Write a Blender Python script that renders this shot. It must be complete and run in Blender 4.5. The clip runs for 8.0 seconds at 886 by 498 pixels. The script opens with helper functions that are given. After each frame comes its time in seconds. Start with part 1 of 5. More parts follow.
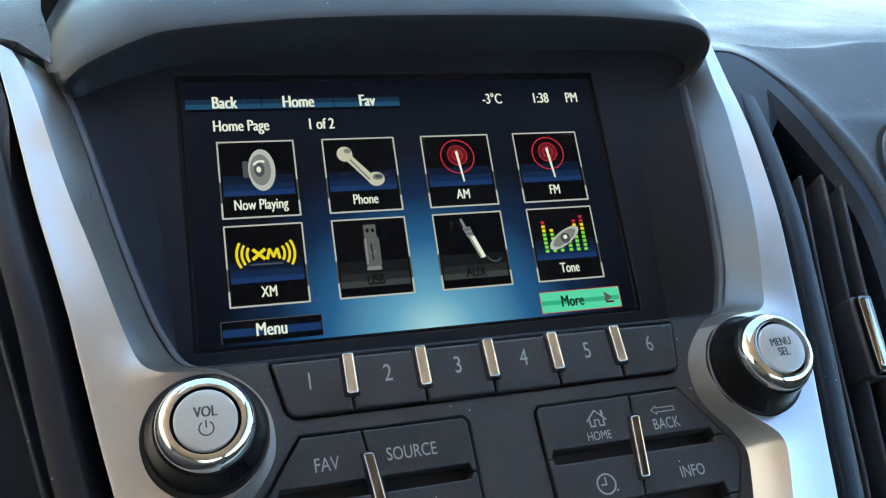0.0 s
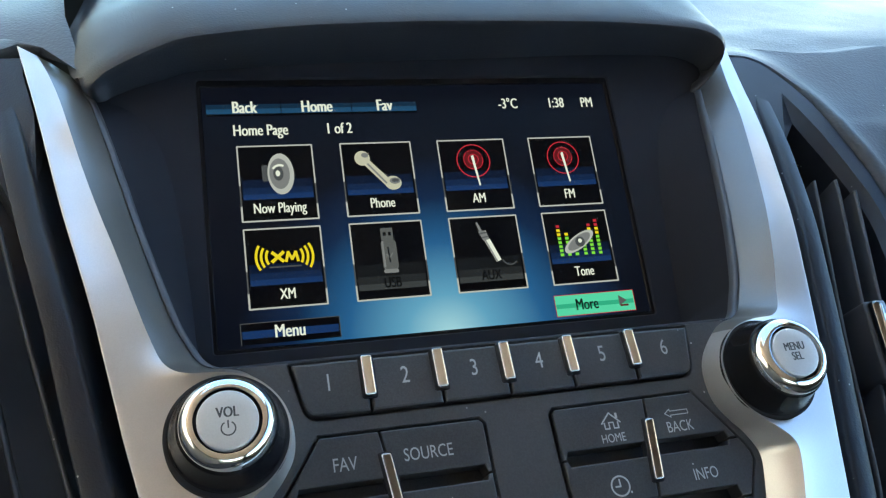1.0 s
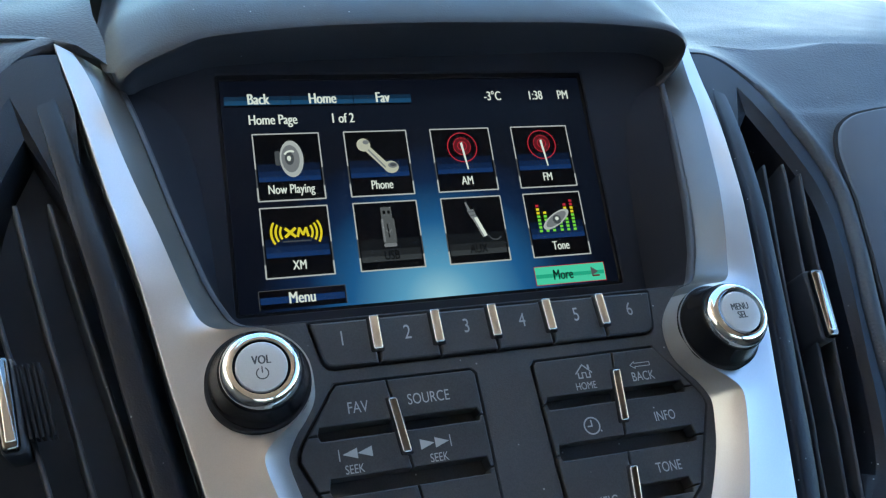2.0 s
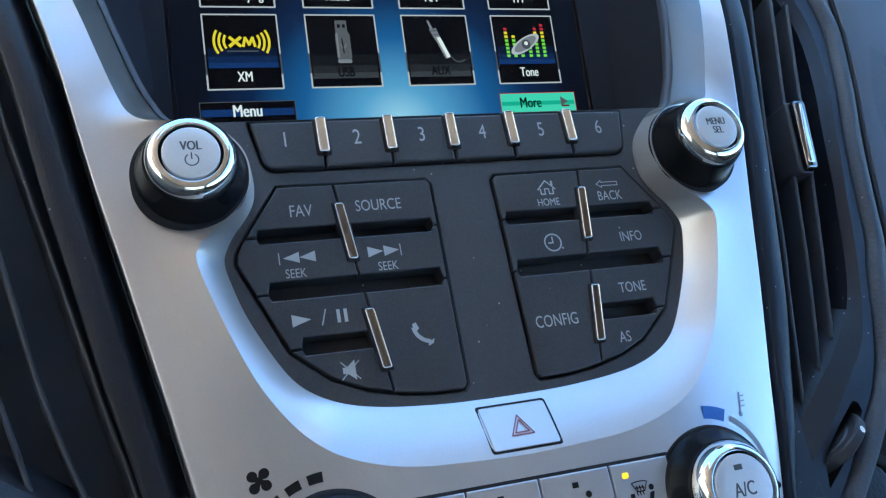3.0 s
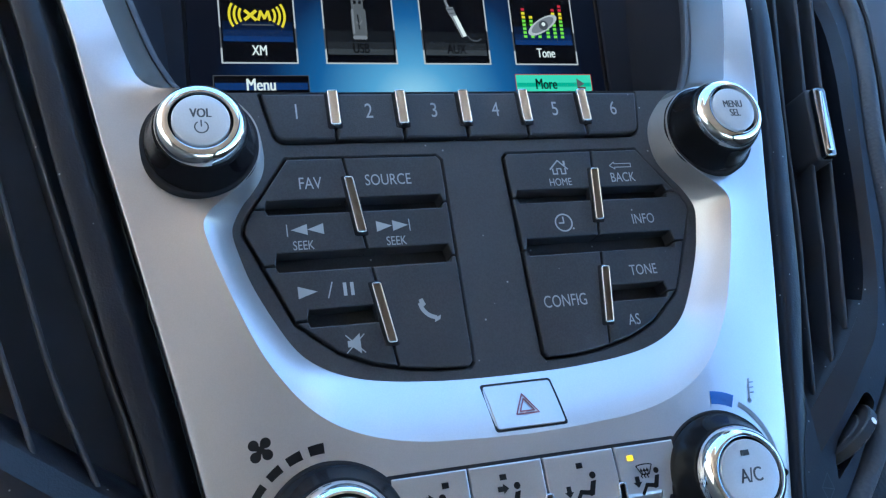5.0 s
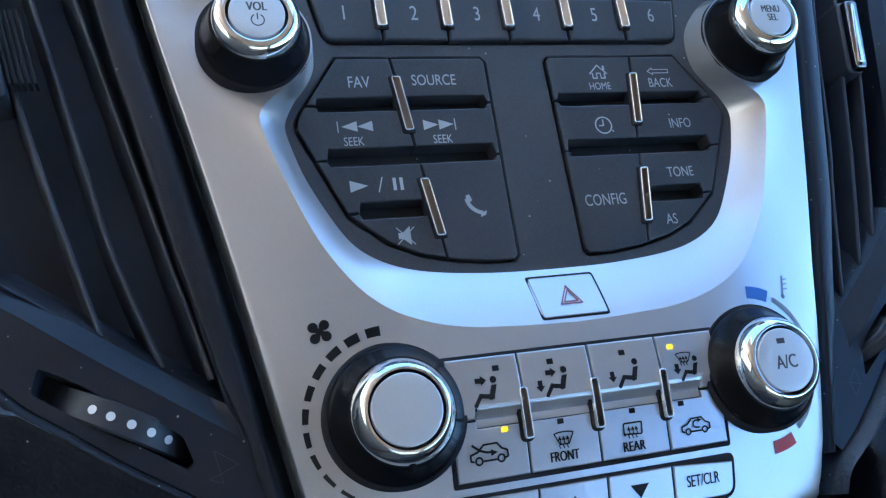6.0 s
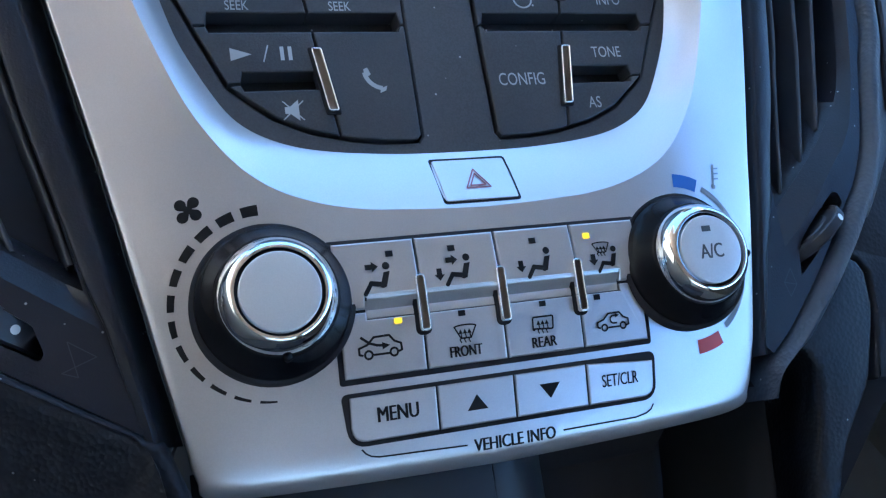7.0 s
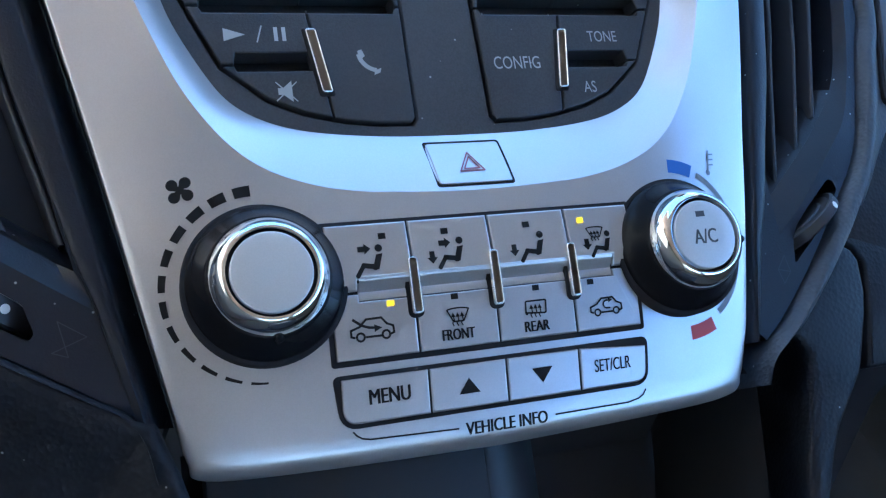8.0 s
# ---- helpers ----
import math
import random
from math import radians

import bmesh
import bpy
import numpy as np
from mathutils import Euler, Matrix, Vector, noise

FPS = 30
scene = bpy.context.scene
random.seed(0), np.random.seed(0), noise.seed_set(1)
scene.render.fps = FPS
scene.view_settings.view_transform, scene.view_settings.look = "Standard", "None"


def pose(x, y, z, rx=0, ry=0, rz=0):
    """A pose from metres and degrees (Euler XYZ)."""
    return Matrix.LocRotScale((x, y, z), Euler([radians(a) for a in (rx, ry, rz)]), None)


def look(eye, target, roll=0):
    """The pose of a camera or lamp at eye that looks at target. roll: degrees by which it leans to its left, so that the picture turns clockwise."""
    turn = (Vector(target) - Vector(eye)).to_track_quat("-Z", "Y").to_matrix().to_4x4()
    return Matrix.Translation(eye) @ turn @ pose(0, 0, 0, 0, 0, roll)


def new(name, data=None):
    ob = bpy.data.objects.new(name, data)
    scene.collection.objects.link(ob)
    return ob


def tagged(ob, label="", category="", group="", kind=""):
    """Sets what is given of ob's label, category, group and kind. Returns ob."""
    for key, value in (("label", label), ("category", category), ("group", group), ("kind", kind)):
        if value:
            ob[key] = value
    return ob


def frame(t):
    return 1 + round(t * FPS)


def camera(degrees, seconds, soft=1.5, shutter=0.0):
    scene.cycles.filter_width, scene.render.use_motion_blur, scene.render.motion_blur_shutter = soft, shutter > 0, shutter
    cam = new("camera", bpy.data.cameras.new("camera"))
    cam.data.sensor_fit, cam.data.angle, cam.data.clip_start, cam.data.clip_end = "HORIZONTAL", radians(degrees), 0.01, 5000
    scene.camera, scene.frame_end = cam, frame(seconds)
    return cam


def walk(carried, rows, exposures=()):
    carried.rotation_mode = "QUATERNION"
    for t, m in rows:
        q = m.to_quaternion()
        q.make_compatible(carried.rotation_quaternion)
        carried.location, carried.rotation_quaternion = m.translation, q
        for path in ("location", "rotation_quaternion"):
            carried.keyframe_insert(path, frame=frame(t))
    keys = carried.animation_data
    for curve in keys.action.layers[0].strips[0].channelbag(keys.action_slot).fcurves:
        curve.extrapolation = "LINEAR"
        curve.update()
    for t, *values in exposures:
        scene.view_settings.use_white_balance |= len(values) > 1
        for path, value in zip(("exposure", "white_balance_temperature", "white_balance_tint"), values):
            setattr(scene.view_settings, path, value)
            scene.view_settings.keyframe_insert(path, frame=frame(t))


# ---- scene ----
from mathutils.bvhtree import BVHTree
from mathutils.geometry import tessellate_polygon

MM = 0.00092                         # one unit of the console's plan, in metres
LEAN_BACK = 52.0                     # the console's face leans away from the upright
CON = pose(0, 0, 0.95, -LEAN_BACK, 0, 0)

cam = camera(55.2, 8.0, soft=1.25)
# seconds, place in the console's plan (right, into it, up its face), yaw, pitch, roll against its face
PATH = [
    (0.0, -92.3, -251.5, -40.1, -18.58, 25.13, -12.15),
    (0.5, -94.0, -252.6, -40.7, -18.19, 25.19, -11.69),
    (1.0, -94.8, -255.1, -40.5, -17.69, 25.33, -11.54),
    (1.2, -92.5, -259.8, -41.0, -17.42, 25.74, -11.71),
    (2.3, -119.4, -292.8, -65.5, -19.62, 22.67, -12.46),
    (2.5, -115.3, -282.1, -72.9, -19.53, 21.65, -12.40),
    (2.7, -107.5, -265.5, -86.9, -19.69, 20.38, -12.04),
    (2.8, -104.0, -263.9, -85.0, -19.49, 18.94, -11.59),
    (3.0, -101.7, -254.9, -90.0, -19.46, 18.23, -11.27),
    (3.5, -95.9, -246.6, -89.3, -19.52, 17.38, -10.96),
    (4.0, -95.3, -249.4, -90.3, -19.45, 17.98, -10.61),
    (5.5, -107.1, -251.6, -98.7, -17.70, 17.45, -9.04),
    (5.8, -116.5, -248.6, -105.9, -17.90, 16.12, -9.03),
    (6.0, -117.3, -248.6, -113.9, -17.79, 15.18, -9.22),
    (6.2, -111.1, -245.8, -122.8, -17.75, 14.69, -9.53),
    (6.3, -107.1, -240.5, -128.9, -17.43, 14.49, -9.61),
    (6.5, -103.9, -230.0, -131.3, -17.94, 13.06, -9.64),
    (6.7, -97.0, -227.9, -130.5, -18.56, 12.61, -9.47),
    (7.0, -89.0, -224.6, -133.3, -19.03, 12.20, -9.41),
    (7.5, -87.1, -224.8, -133.8, -19.02, 11.82, -9.25),
    (8.0, -88.2, -223.3, -135.8, -19.23, 11.66, -9.03),
]


def held(x, y, z, yaw, pitch, roll):
    return CON @ pose(x * MM, y * MM, z * MM, 90 + pitch, 0, yaw) @ pose(0, 0, 0, 0, 0, roll)


walk(cam, [(t, held(*row)) for t, *row in PATH], [(0.0, 3.58, 6700, 0), (1.2, 3.58, 6650, 0), (2.4, 3.27, 5750, 1), (3.0, 3.53, 5550, 2), (3.5, 3.55, 5450, 2), (5.5, 3.61, 5350, 3), (6.5, 3.58, 5300, 5), (8.0, 3.58, 5250, 5)])

# ---- light: clear winter sky through the glass, sun from behind the car ----
world = bpy.data.worlds.new("sky")
scene.world = world
world.use_nodes = True
wn = world.node_tree.nodes
sky = wn.new("ShaderNodeTexSky")
sky.sky_type, sky.sun_disc = "NISHITA", False
sky.sun_elevation, sky.sun_rotation = radians(38), radians(205)
sky.air_density, sky.dust_density, sky.ozone_density = 1.0, 0.25, 1.6
world.node_tree.links.new(sky.outputs["Color"], wn["Background"].inputs["Color"])
wn["Background"].inputs["Strength"].default_value = 0.125
sun = new("sun", bpy.data.lights.new("sun", "SUN"))
sun.data.energy, sun.data.angle, sun.data.color = 4.8, radians(0.5), (1.0, 0.92, 0.82)
sun.matrix_basis = look((6 * math.sin(radians(205)), 6 * math.cos(radians(205)), 6 * math.tan(radians(38))), (0, 0, 0))


# ---- materials ----
def material(name, colour, rough=0.5, metal=0.0, grain=0.0, size=400.0, bump=0.0, bump_size=600.0, dust=0.0, coat=0.0, spec=0.5, vary=0.12, leather=False):
    """A painted, moulded or plated surface: tone that drifts, fine grain, relief and specks of dust."""
    m = bpy.data.materials.new(name)
    m.use_nodes = True
    nt = m.node_tree
    b = nt.nodes["Principled BSDF"]
    b.inputs["Roughness"].default_value, b.inputs["Metallic"].default_value = rough, metal
    b.inputs["Coat Weight"].default_value, b.inputs["Coat Roughness"].default_value = coat, 0.12
    b.inputs["Specular IOR Level"].default_value = spec
    co = nt.nodes.new("ShaderNodeTexCoord").outputs["Object"]

    def add(kind, **values):
        n = nt.nodes.new(kind)
        for k, v in values.items():
            n.inputs[k].default_value = v
        return n

    def ramp(source, lo, hi, a, c):
        n = nt.nodes.new("ShaderNodeMapRange")
        for k, v in zip(("From Min", "From Max", "To Min", "To Max"), (lo, hi, a, c)):
            n.inputs[k].default_value = v
        nt.links.new(source, n.inputs["Value"])
        return n.outputs["Result"]

    def mixed(factor, one, two):
        n = nt.nodes.new("ShaderNodeMix")
        n.data_type = "RGBA"
        nt.links.new(factor, n.inputs[0])
        for socket, value in ((n.inputs[6], one), (n.inputs[7], two)):
            if isinstance(value, tuple):
                socket.default_value = value
            else:
                nt.links.new(value, socket)
        return n.outputs[2]

    wide, fine = add("ShaderNodeTexNoise", Scale=28.0, Detail=4.0), add("ShaderNodeTexNoise", Scale=size, Detail=2.0)
    nt.links.new(co, wide.inputs["Vector"]), nt.links.new(co, fine.inputs["Vector"])
    lo, hi = (tuple(c * k for c in colour) + (1,) for k in (1 - vary, 1 + vary))
    tone = mixed(ramp(wide.outputs["Fac"], 0.3, 0.7, 0, 1), lo, hi)
    if grain:
        tone = mixed(ramp(fine.outputs["Fac"], 0.35, 0.65, 0, grain), tone, tuple(c * 1.6 + 0.02 for c in colour) + (1,))
    if dust:
        specks = add("ShaderNodeTexVoronoi", Scale=230.0)
        nt.links.new(co, specks.inputs["Vector"])
        near = ramp(specks.outputs["Distance"], 0.09, 0.035, 0, 1)
        some = nt.nodes.new("ShaderNodeSeparateColor")
        nt.links.new(specks.outputs["Color"], some.inputs[0])
        few = ramp(some.outputs[0], 1 - dust, 1 - dust + 0.02, 0, 0.7)
        both = nt.nodes.new("ShaderNodeMath")
        both.operation = "MULTIPLY"
        nt.links.new(near, both.inputs[0]), nt.links.new(few, both.inputs[1])
        tone = mixed(both.outputs[0], tone, (0.55, 0.55, 0.56, 1))
    nt.links.new(tone, b.inputs["Base Color"])
    nt.links.new(ramp(wide.outputs["Fac"], 0.3, 0.7, rough * 0.88, min(1, rough * 1.12)), b.inputs["Roughness"])
    if bump:
        relief = add("ShaderNodeTexVoronoi", Scale=bump_size) if leather else add("ShaderNodeTexNoise", Scale=bump_size, Detail=3.0)
        nt.links.new(co, relief.inputs["Vector"])
        height = nt.nodes.new("ShaderNodeBump")
        height.inputs["Strength"].default_value, height.inputs["Distance"].default_value = bump, 0.0006
        nt.links.new(relief.outputs["Distance" if leather else "Fac"], height.inputs["Height"])
        nt.links.new(height.outputs["Normal"], b.inputs["Normal"])
    return m


def glow(name, colour, strength, rough=0.25):
    """A lit dot or a lit bit of a display, behind glossy plastic."""
    m = bpy.data.materials.new(name)
    m.use_nodes = True
    b = m.node_tree.nodes["Principled BSDF"]
    b.inputs["Base Color"].default_value = (0.005, 0.005, 0.006, 1)
    b.inputs["Roughness"].default_value, b.inputs["Specular IOR Level"].default_value = rough, 0.05
    b.inputs["Emission Color"].default_value, b.inputs["Emission Strength"].default_value = (*colour, 1), strength
    return m


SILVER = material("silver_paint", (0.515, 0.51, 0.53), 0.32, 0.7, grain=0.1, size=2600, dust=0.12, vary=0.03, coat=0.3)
# darker copy of the silver: puts the arm slopes' dark reflection into the colour
SILVER_SHADED = material("shaded_silver_paint", (0.17, 0.172, 0.178), 0.34, 0.7, grain=0.1, size=2600, dust=0.04, vary=0.05)
CAPS = material("satin_silver", (0.55, 0.56, 0.58), 0.42, 0.6, grain=0.1, size=2600, vary=0.03)
PANEL = material("charcoal_plastic", (0.027, 0.0285, 0.035), 0.5, grain=0.35, size=1800, bump=0.14, bump_size=2200, dust=0.42)
KEY_PLASTIC = material("charcoal_key_plastic", (0.0225, 0.024, 0.0302), 0.46, grain=0.3, size=1800, bump=0.1, bump_size=2200, dust=0.1)
DUCT = material("dull_black_plastic", (0.085, 0.09, 0.11), 0.8, spec=0.15)
BAY = material("dull_dark_lining", (0.026, 0.026, 0.031), 0.8, spec=0.15)
SEAM = material("shadow_gap_plastic", (0.022, 0.022, 0.027), 0.75, spec=0.12)
GLOSS = material("gloss_black_plastic", (0.008, 0.008, 0.01), 0.2, spec=0.1)
CHROME = material("chrome", (0.9, 0.885, 0.86), 0.06, 1.0, vary=0.02)
# chrome with a dark reflection put into its colour
BAR = material("dark_reflection_chrome", (0.22, 0.21, 0.2), 0.1, 1.0, vary=0.05)
INK_LIGHT = material("light_print", (0.34, 0.36, 0.38), 0.5, vary=0.05)
INK_CAP = material("grey_cap_ink", (0.07, 0.075, 0.085), 0.5, spec=0.3)
INK_DARK = material("dark_print", (0.008, 0.008, 0.01), 0.6, spec=0.2)
INK_RED = material("red_print", (0.5, 0.05, 0.06), 0.45)
INK_PINK = material("red_outline_print", (0.24, 0.08, 0.1), 0.5)
INK_BLUE = material("blue_print", (0.03, 0.12, 0.45), 0.45)
INK_GREY = material("grey_print", (0.2, 0.22, 0.26), 0.5)
# grain as on the dash skin, darker to put shade into the lower panels
KNEE = material("shaded_lower_skin", (0.013, 0.0145, 0.021), 0.5, spec=0.22, bump=0.3, bump_size=700, leather=True, dust=0.12)
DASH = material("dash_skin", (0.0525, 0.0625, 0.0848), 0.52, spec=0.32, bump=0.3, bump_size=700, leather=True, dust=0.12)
HOOD = material("hood_skin", (0.03, 0.0338, 0.0451), 0.5, spec=0.35, bump=0.12, bump_size=1300, leather=True, dust=0.08)
PADS = material("smooth_dash_plastic", (0.0455, 0.0507, 0.0689), 0.45, bump=0.1, bump_size=1500)
VENTS = material("vent_plastic", (0.014, 0.016, 0.024), 0.36, spec=0.28, bump=0.16, bump_size=1500, dust=0.4)
SLATS = material("slat_plastic", (0.038, 0.041, 0.052), 0.45, spec=0.4, dust=0.1)
HOUSING = material("screen_housing_plastic", (0.0196, 0.0217, 0.0312), 0.7, spec=0.1, bump=0.06, bump_size=2000)
DOTS = material("white_dot", (0.75, 0.75, 0.75), 0.45)
BINS = material("grey_bin_plastic", (0.032, 0.036, 0.044), 0.42, spec=0.25, vary=0.1)
LINING = material("headliner_cloth", (0.8, 0.56, 0.38), 0.9, bump=0.3, bump_size=800)
SEAT_CLOTH = material("seat_cloth", (0.46, 0.38, 0.29), 0.9, bump=0.3, bump_size=700)
TRIM_TAN = material("door_lining", (0.16, 0.125, 0.1), 0.8)
TRIM_DARK = material("cabin_carpet", (0.1, 0.098, 0.096), 0.9)
FACADE = material("tan_facade", (0.58, 0.46, 0.31), 0.85, bump=0.3, bump_size=60, vary=0.2)
GROUND = material("snowy_lot", (0.62, 0.62, 0.615), 0.9, vary=0.12)
AMBER = glow("amber_lamp", (1.0, 0.6, 0.02), 0.145)


# ---- building blocks ----
ORIGIN = {}


def thing(name, at, label, category, group="", kind=""):
    """An empty at a place of the console's plan, which holds a thing's parts."""
    ob = new(name)
    ob.empty_display_size = 0.01
    ob.matrix_basis = CON @ Matrix.Translation(Vector(at) * MM)
    ORIGIN[ob] = Vector(at)
    return tagged(ob, label, category, group, kind)


def part(name, bm, mat, parent, label="", smooth=35.0):
    """Links a bmesh, drawn in the console's plan, as one mesh under a thing or a part."""
    home = ORIGIN[parent]
    bmesh.ops.transform(bm, matrix=Matrix.Scale(MM, 4) @ Matrix.Translation(-home), verts=bm.verts)
    bmesh.ops.recalc_face_normals(bm, faces=bm.faces)
    mesh = bpy.data.meshes.new(name)
    bm.to_mesh(mesh)
    bm.free()
    if smooth:
        mesh.polygons.foreach_set("use_smooth", [True] * len(mesh.polygons))
        mesh.set_sharp_from_angle(angle=radians(smooth))
    mesh.materials.append(mat)
    ob = new(name, mesh)
    ob.parent = parent
    ORIGIN[ob] = home
    return tagged(ob, label)


def area(pts):
    return sum(a[0] * b[1] - b[0] * a[1] for a, b in zip(pts, pts[1:] + pts[:1])) / 2


def inset(pts, d):
    """The outline moved inwards by d."""
    pts = pts if area(pts) > 0 else pts[::-1]
    out = []
    for n, p in enumerate(pts):
        a, b = Vector(p) - Vector(pts[n - 1]), Vector(pts[(n + 1) % len(pts)]) - Vector(p)
        na, nb = Vector((-a.y, a.x)).normalized(), Vector((-b.y, b.x)).normalized()
        k = na + nb
        k = k / max(0.35, k.length_squared / 2)
        out.append((p[0] + k.x * d, p[1] + k.y * d))
    return out


def rounded(pts, r, steps=5):
    """The outline with its corners rounded; r is one radius or one for each corner."""
    out = []
    radii = r if isinstance(r, (list, tuple)) else [r] * len(pts)
    for n, p in enumerate(pts):
        p, a, b = Vector(p), Vector(pts[n - 1]), Vector(pts[(n + 1) % len(pts)])
        rr = min(radii[n], (a - p).length * 0.49, (b - p).length * 0.49)
        if rr < 0.05:
            out.append(tuple(p))
            continue
        s, e = p + (a - p).normalized() * rr, p + (b - p).normalized() * rr
        for k in range(steps + 1):
            t = k / steps
            out.append(tuple(s * (1 - t) ** 2 + p * 2 * t * (1 - t) + e * t * t))
    return out


def clipped(pts, point, normal):
    """The convex outline's piece on the side of the line to which the normal points."""
    out, point, normal = [], Vector(point), Vector(normal)
    for a, b in zip(pts, pts[1:] + pts[:1]):
        da, db = (Vector(a) - point).dot(normal), (Vector(b) - point).dot(normal)
        if da >= 0:
            out.append(a)
        if (da > 0 > db) or (da < 0 < db):
            k = da / (da - db)
            out.append((a[0] + (b[0] - a[0]) * k, a[1] + (b[1] - a[1]) * k))
    return out


def rect(x0, z0, x1, z1):
    return [(x0, z0), (x1, z0), (x1, z1), (x0, z1)]


def dense(pts, step=3.0):
    """The outline with further points along its long sides."""
    out = []
    for a, b in zip(pts, pts[1:] + pts[:1]):
        count = max(1, int(math.dist(a, b) / step))
        out += [(a[0] + (b[0] - a[0]) * k / count, a[1] + (b[1] - a[1]) * k / count) for k in range(count)]
    return out


def bridge(bm, one, two, closed=True):
    count = len(one)
    for n in range(count if closed else count - 1):
        bm.faces.new((one[n], one[(n + 1) % count], two[(n + 1) % count], two[n]))


def loop_at(bm, pts, face, off):
    return [bm.verts.new((x, face(x, z) + off, z)) for x, z in pts]


def slab(pts, face, front, back, edge=0.4, bm=None):
    """A key or plate: the outline raised from back to front (plus is into the face) with a softened rim."""
    bm = bm or bmesh.new()
    pts = pts if area(pts) > 0 else pts[::-1]
    rows = [loop_at(bm, pts, face, back), loop_at(bm, pts, face, front + edge), loop_at(bm, inset(pts, edge * 0.35), face, front + edge * 0.3), loop_at(bm, inset(pts, edge), face, front)]
    for a, b in zip(rows, rows[1:]):
        bridge(bm, a, b)
    bm.faces.new(rows[-1])
    bm.faces.new(rows[0][::-1])
    return bm


def pierced(outer, holes, face, depth, wells=None, edge=0.5):
    """A plate with openings through it, softened at their rims, and with floors in them where wells gives a depth."""
    bm = bmesh.new()
    outer = outer if area(outer) > 0 else outer[::-1]
    holes = [h if area(h) > 0 else h[::-1] for h in holes]
    wide = [inset(h, -edge) for h in holes]
    loops = [[(x, z, 0.0) for x, z in pts] for pts in [outer] + wide]
    verts = [bm.verts.new((x, face(x, z), z)) for pts in loops for x, z, _ in pts]
    for tri in tessellate_polygon([[Vector(p) for p in pts] for pts in loops]):
        if len({verts[n] for n in tri}) == 3:
            bm.faces.new([verts[n] for n in tri])
    start = len(outer)
    bridge(bm, verts[:start], loop_at(bm, outer, face, depth))
    for h in holes:
        rim = verts[start : start + len(h)]
        start += len(h)
        lip = loop_at(bm, h, face, edge)
        low = loop_at(bm, h, face, wells or depth)
        bridge(bm, rim, lip), bridge(bm, lip, low)
        if wells:
            bm.faces.new(low)
    return bm


def spline(knots, count):
    """Catmull-Rom through rows of numbers, count steps between rows."""
    k = np.array(knots, float)
    k = np.vstack([2 * k[0] - k[1], k, 2 * k[-1] - k[-2]])
    out = []
    for n in range(1, len(k) - 2):
        for t in np.arange(count) / count:
            a, b, c, d = k[n - 1 : n + 3]
            out.append(0.5 * (2 * b + (c - a) * t + (2 * a - 5 * b + 4 * c - d) * t**2 + (3 * b - a - 3 * c + d) * t**3))
    return np.array(out + [k[-2]])


def grid(rows, closed=False, bm=None):
    """A surface through rows of points."""
    bm = bm or bmesh.new()
    made = [[bm.verts.new(p) for p in row] for row in rows]
    for a, b in zip(made, made[1:]):
        bridge(bm, a, b, closed)
    return bm


def turned(profile, centre, steps=64, bm=None):
    """A turned part whose axis stands on the face: profile of (radius, height out of the face)."""
    bm = bm or bmesh.new()
    cx, cy, cz = centre
    rows = [[(cx + r * math.cos(2 * math.pi * n / steps), cy - h, cz + r * math.sin(2 * math.pi * n / steps)) for n in range(steps)] for r, h in profile if r > 0.01]
    grid(rows, True, bm)
    bm.verts.ensure_lookup_table()
    top = [bm.verts[len(bm.verts) - steps + n] for n in range(steps)]
    if profile[-1][0] <= 0.01:
        mid = bm.verts.new((cx, cy - profile[-1][1], cz))
        for n in range(steps):
            bm.faces.new((top[n], top[(n + 1) % steps], mid))
    return bm


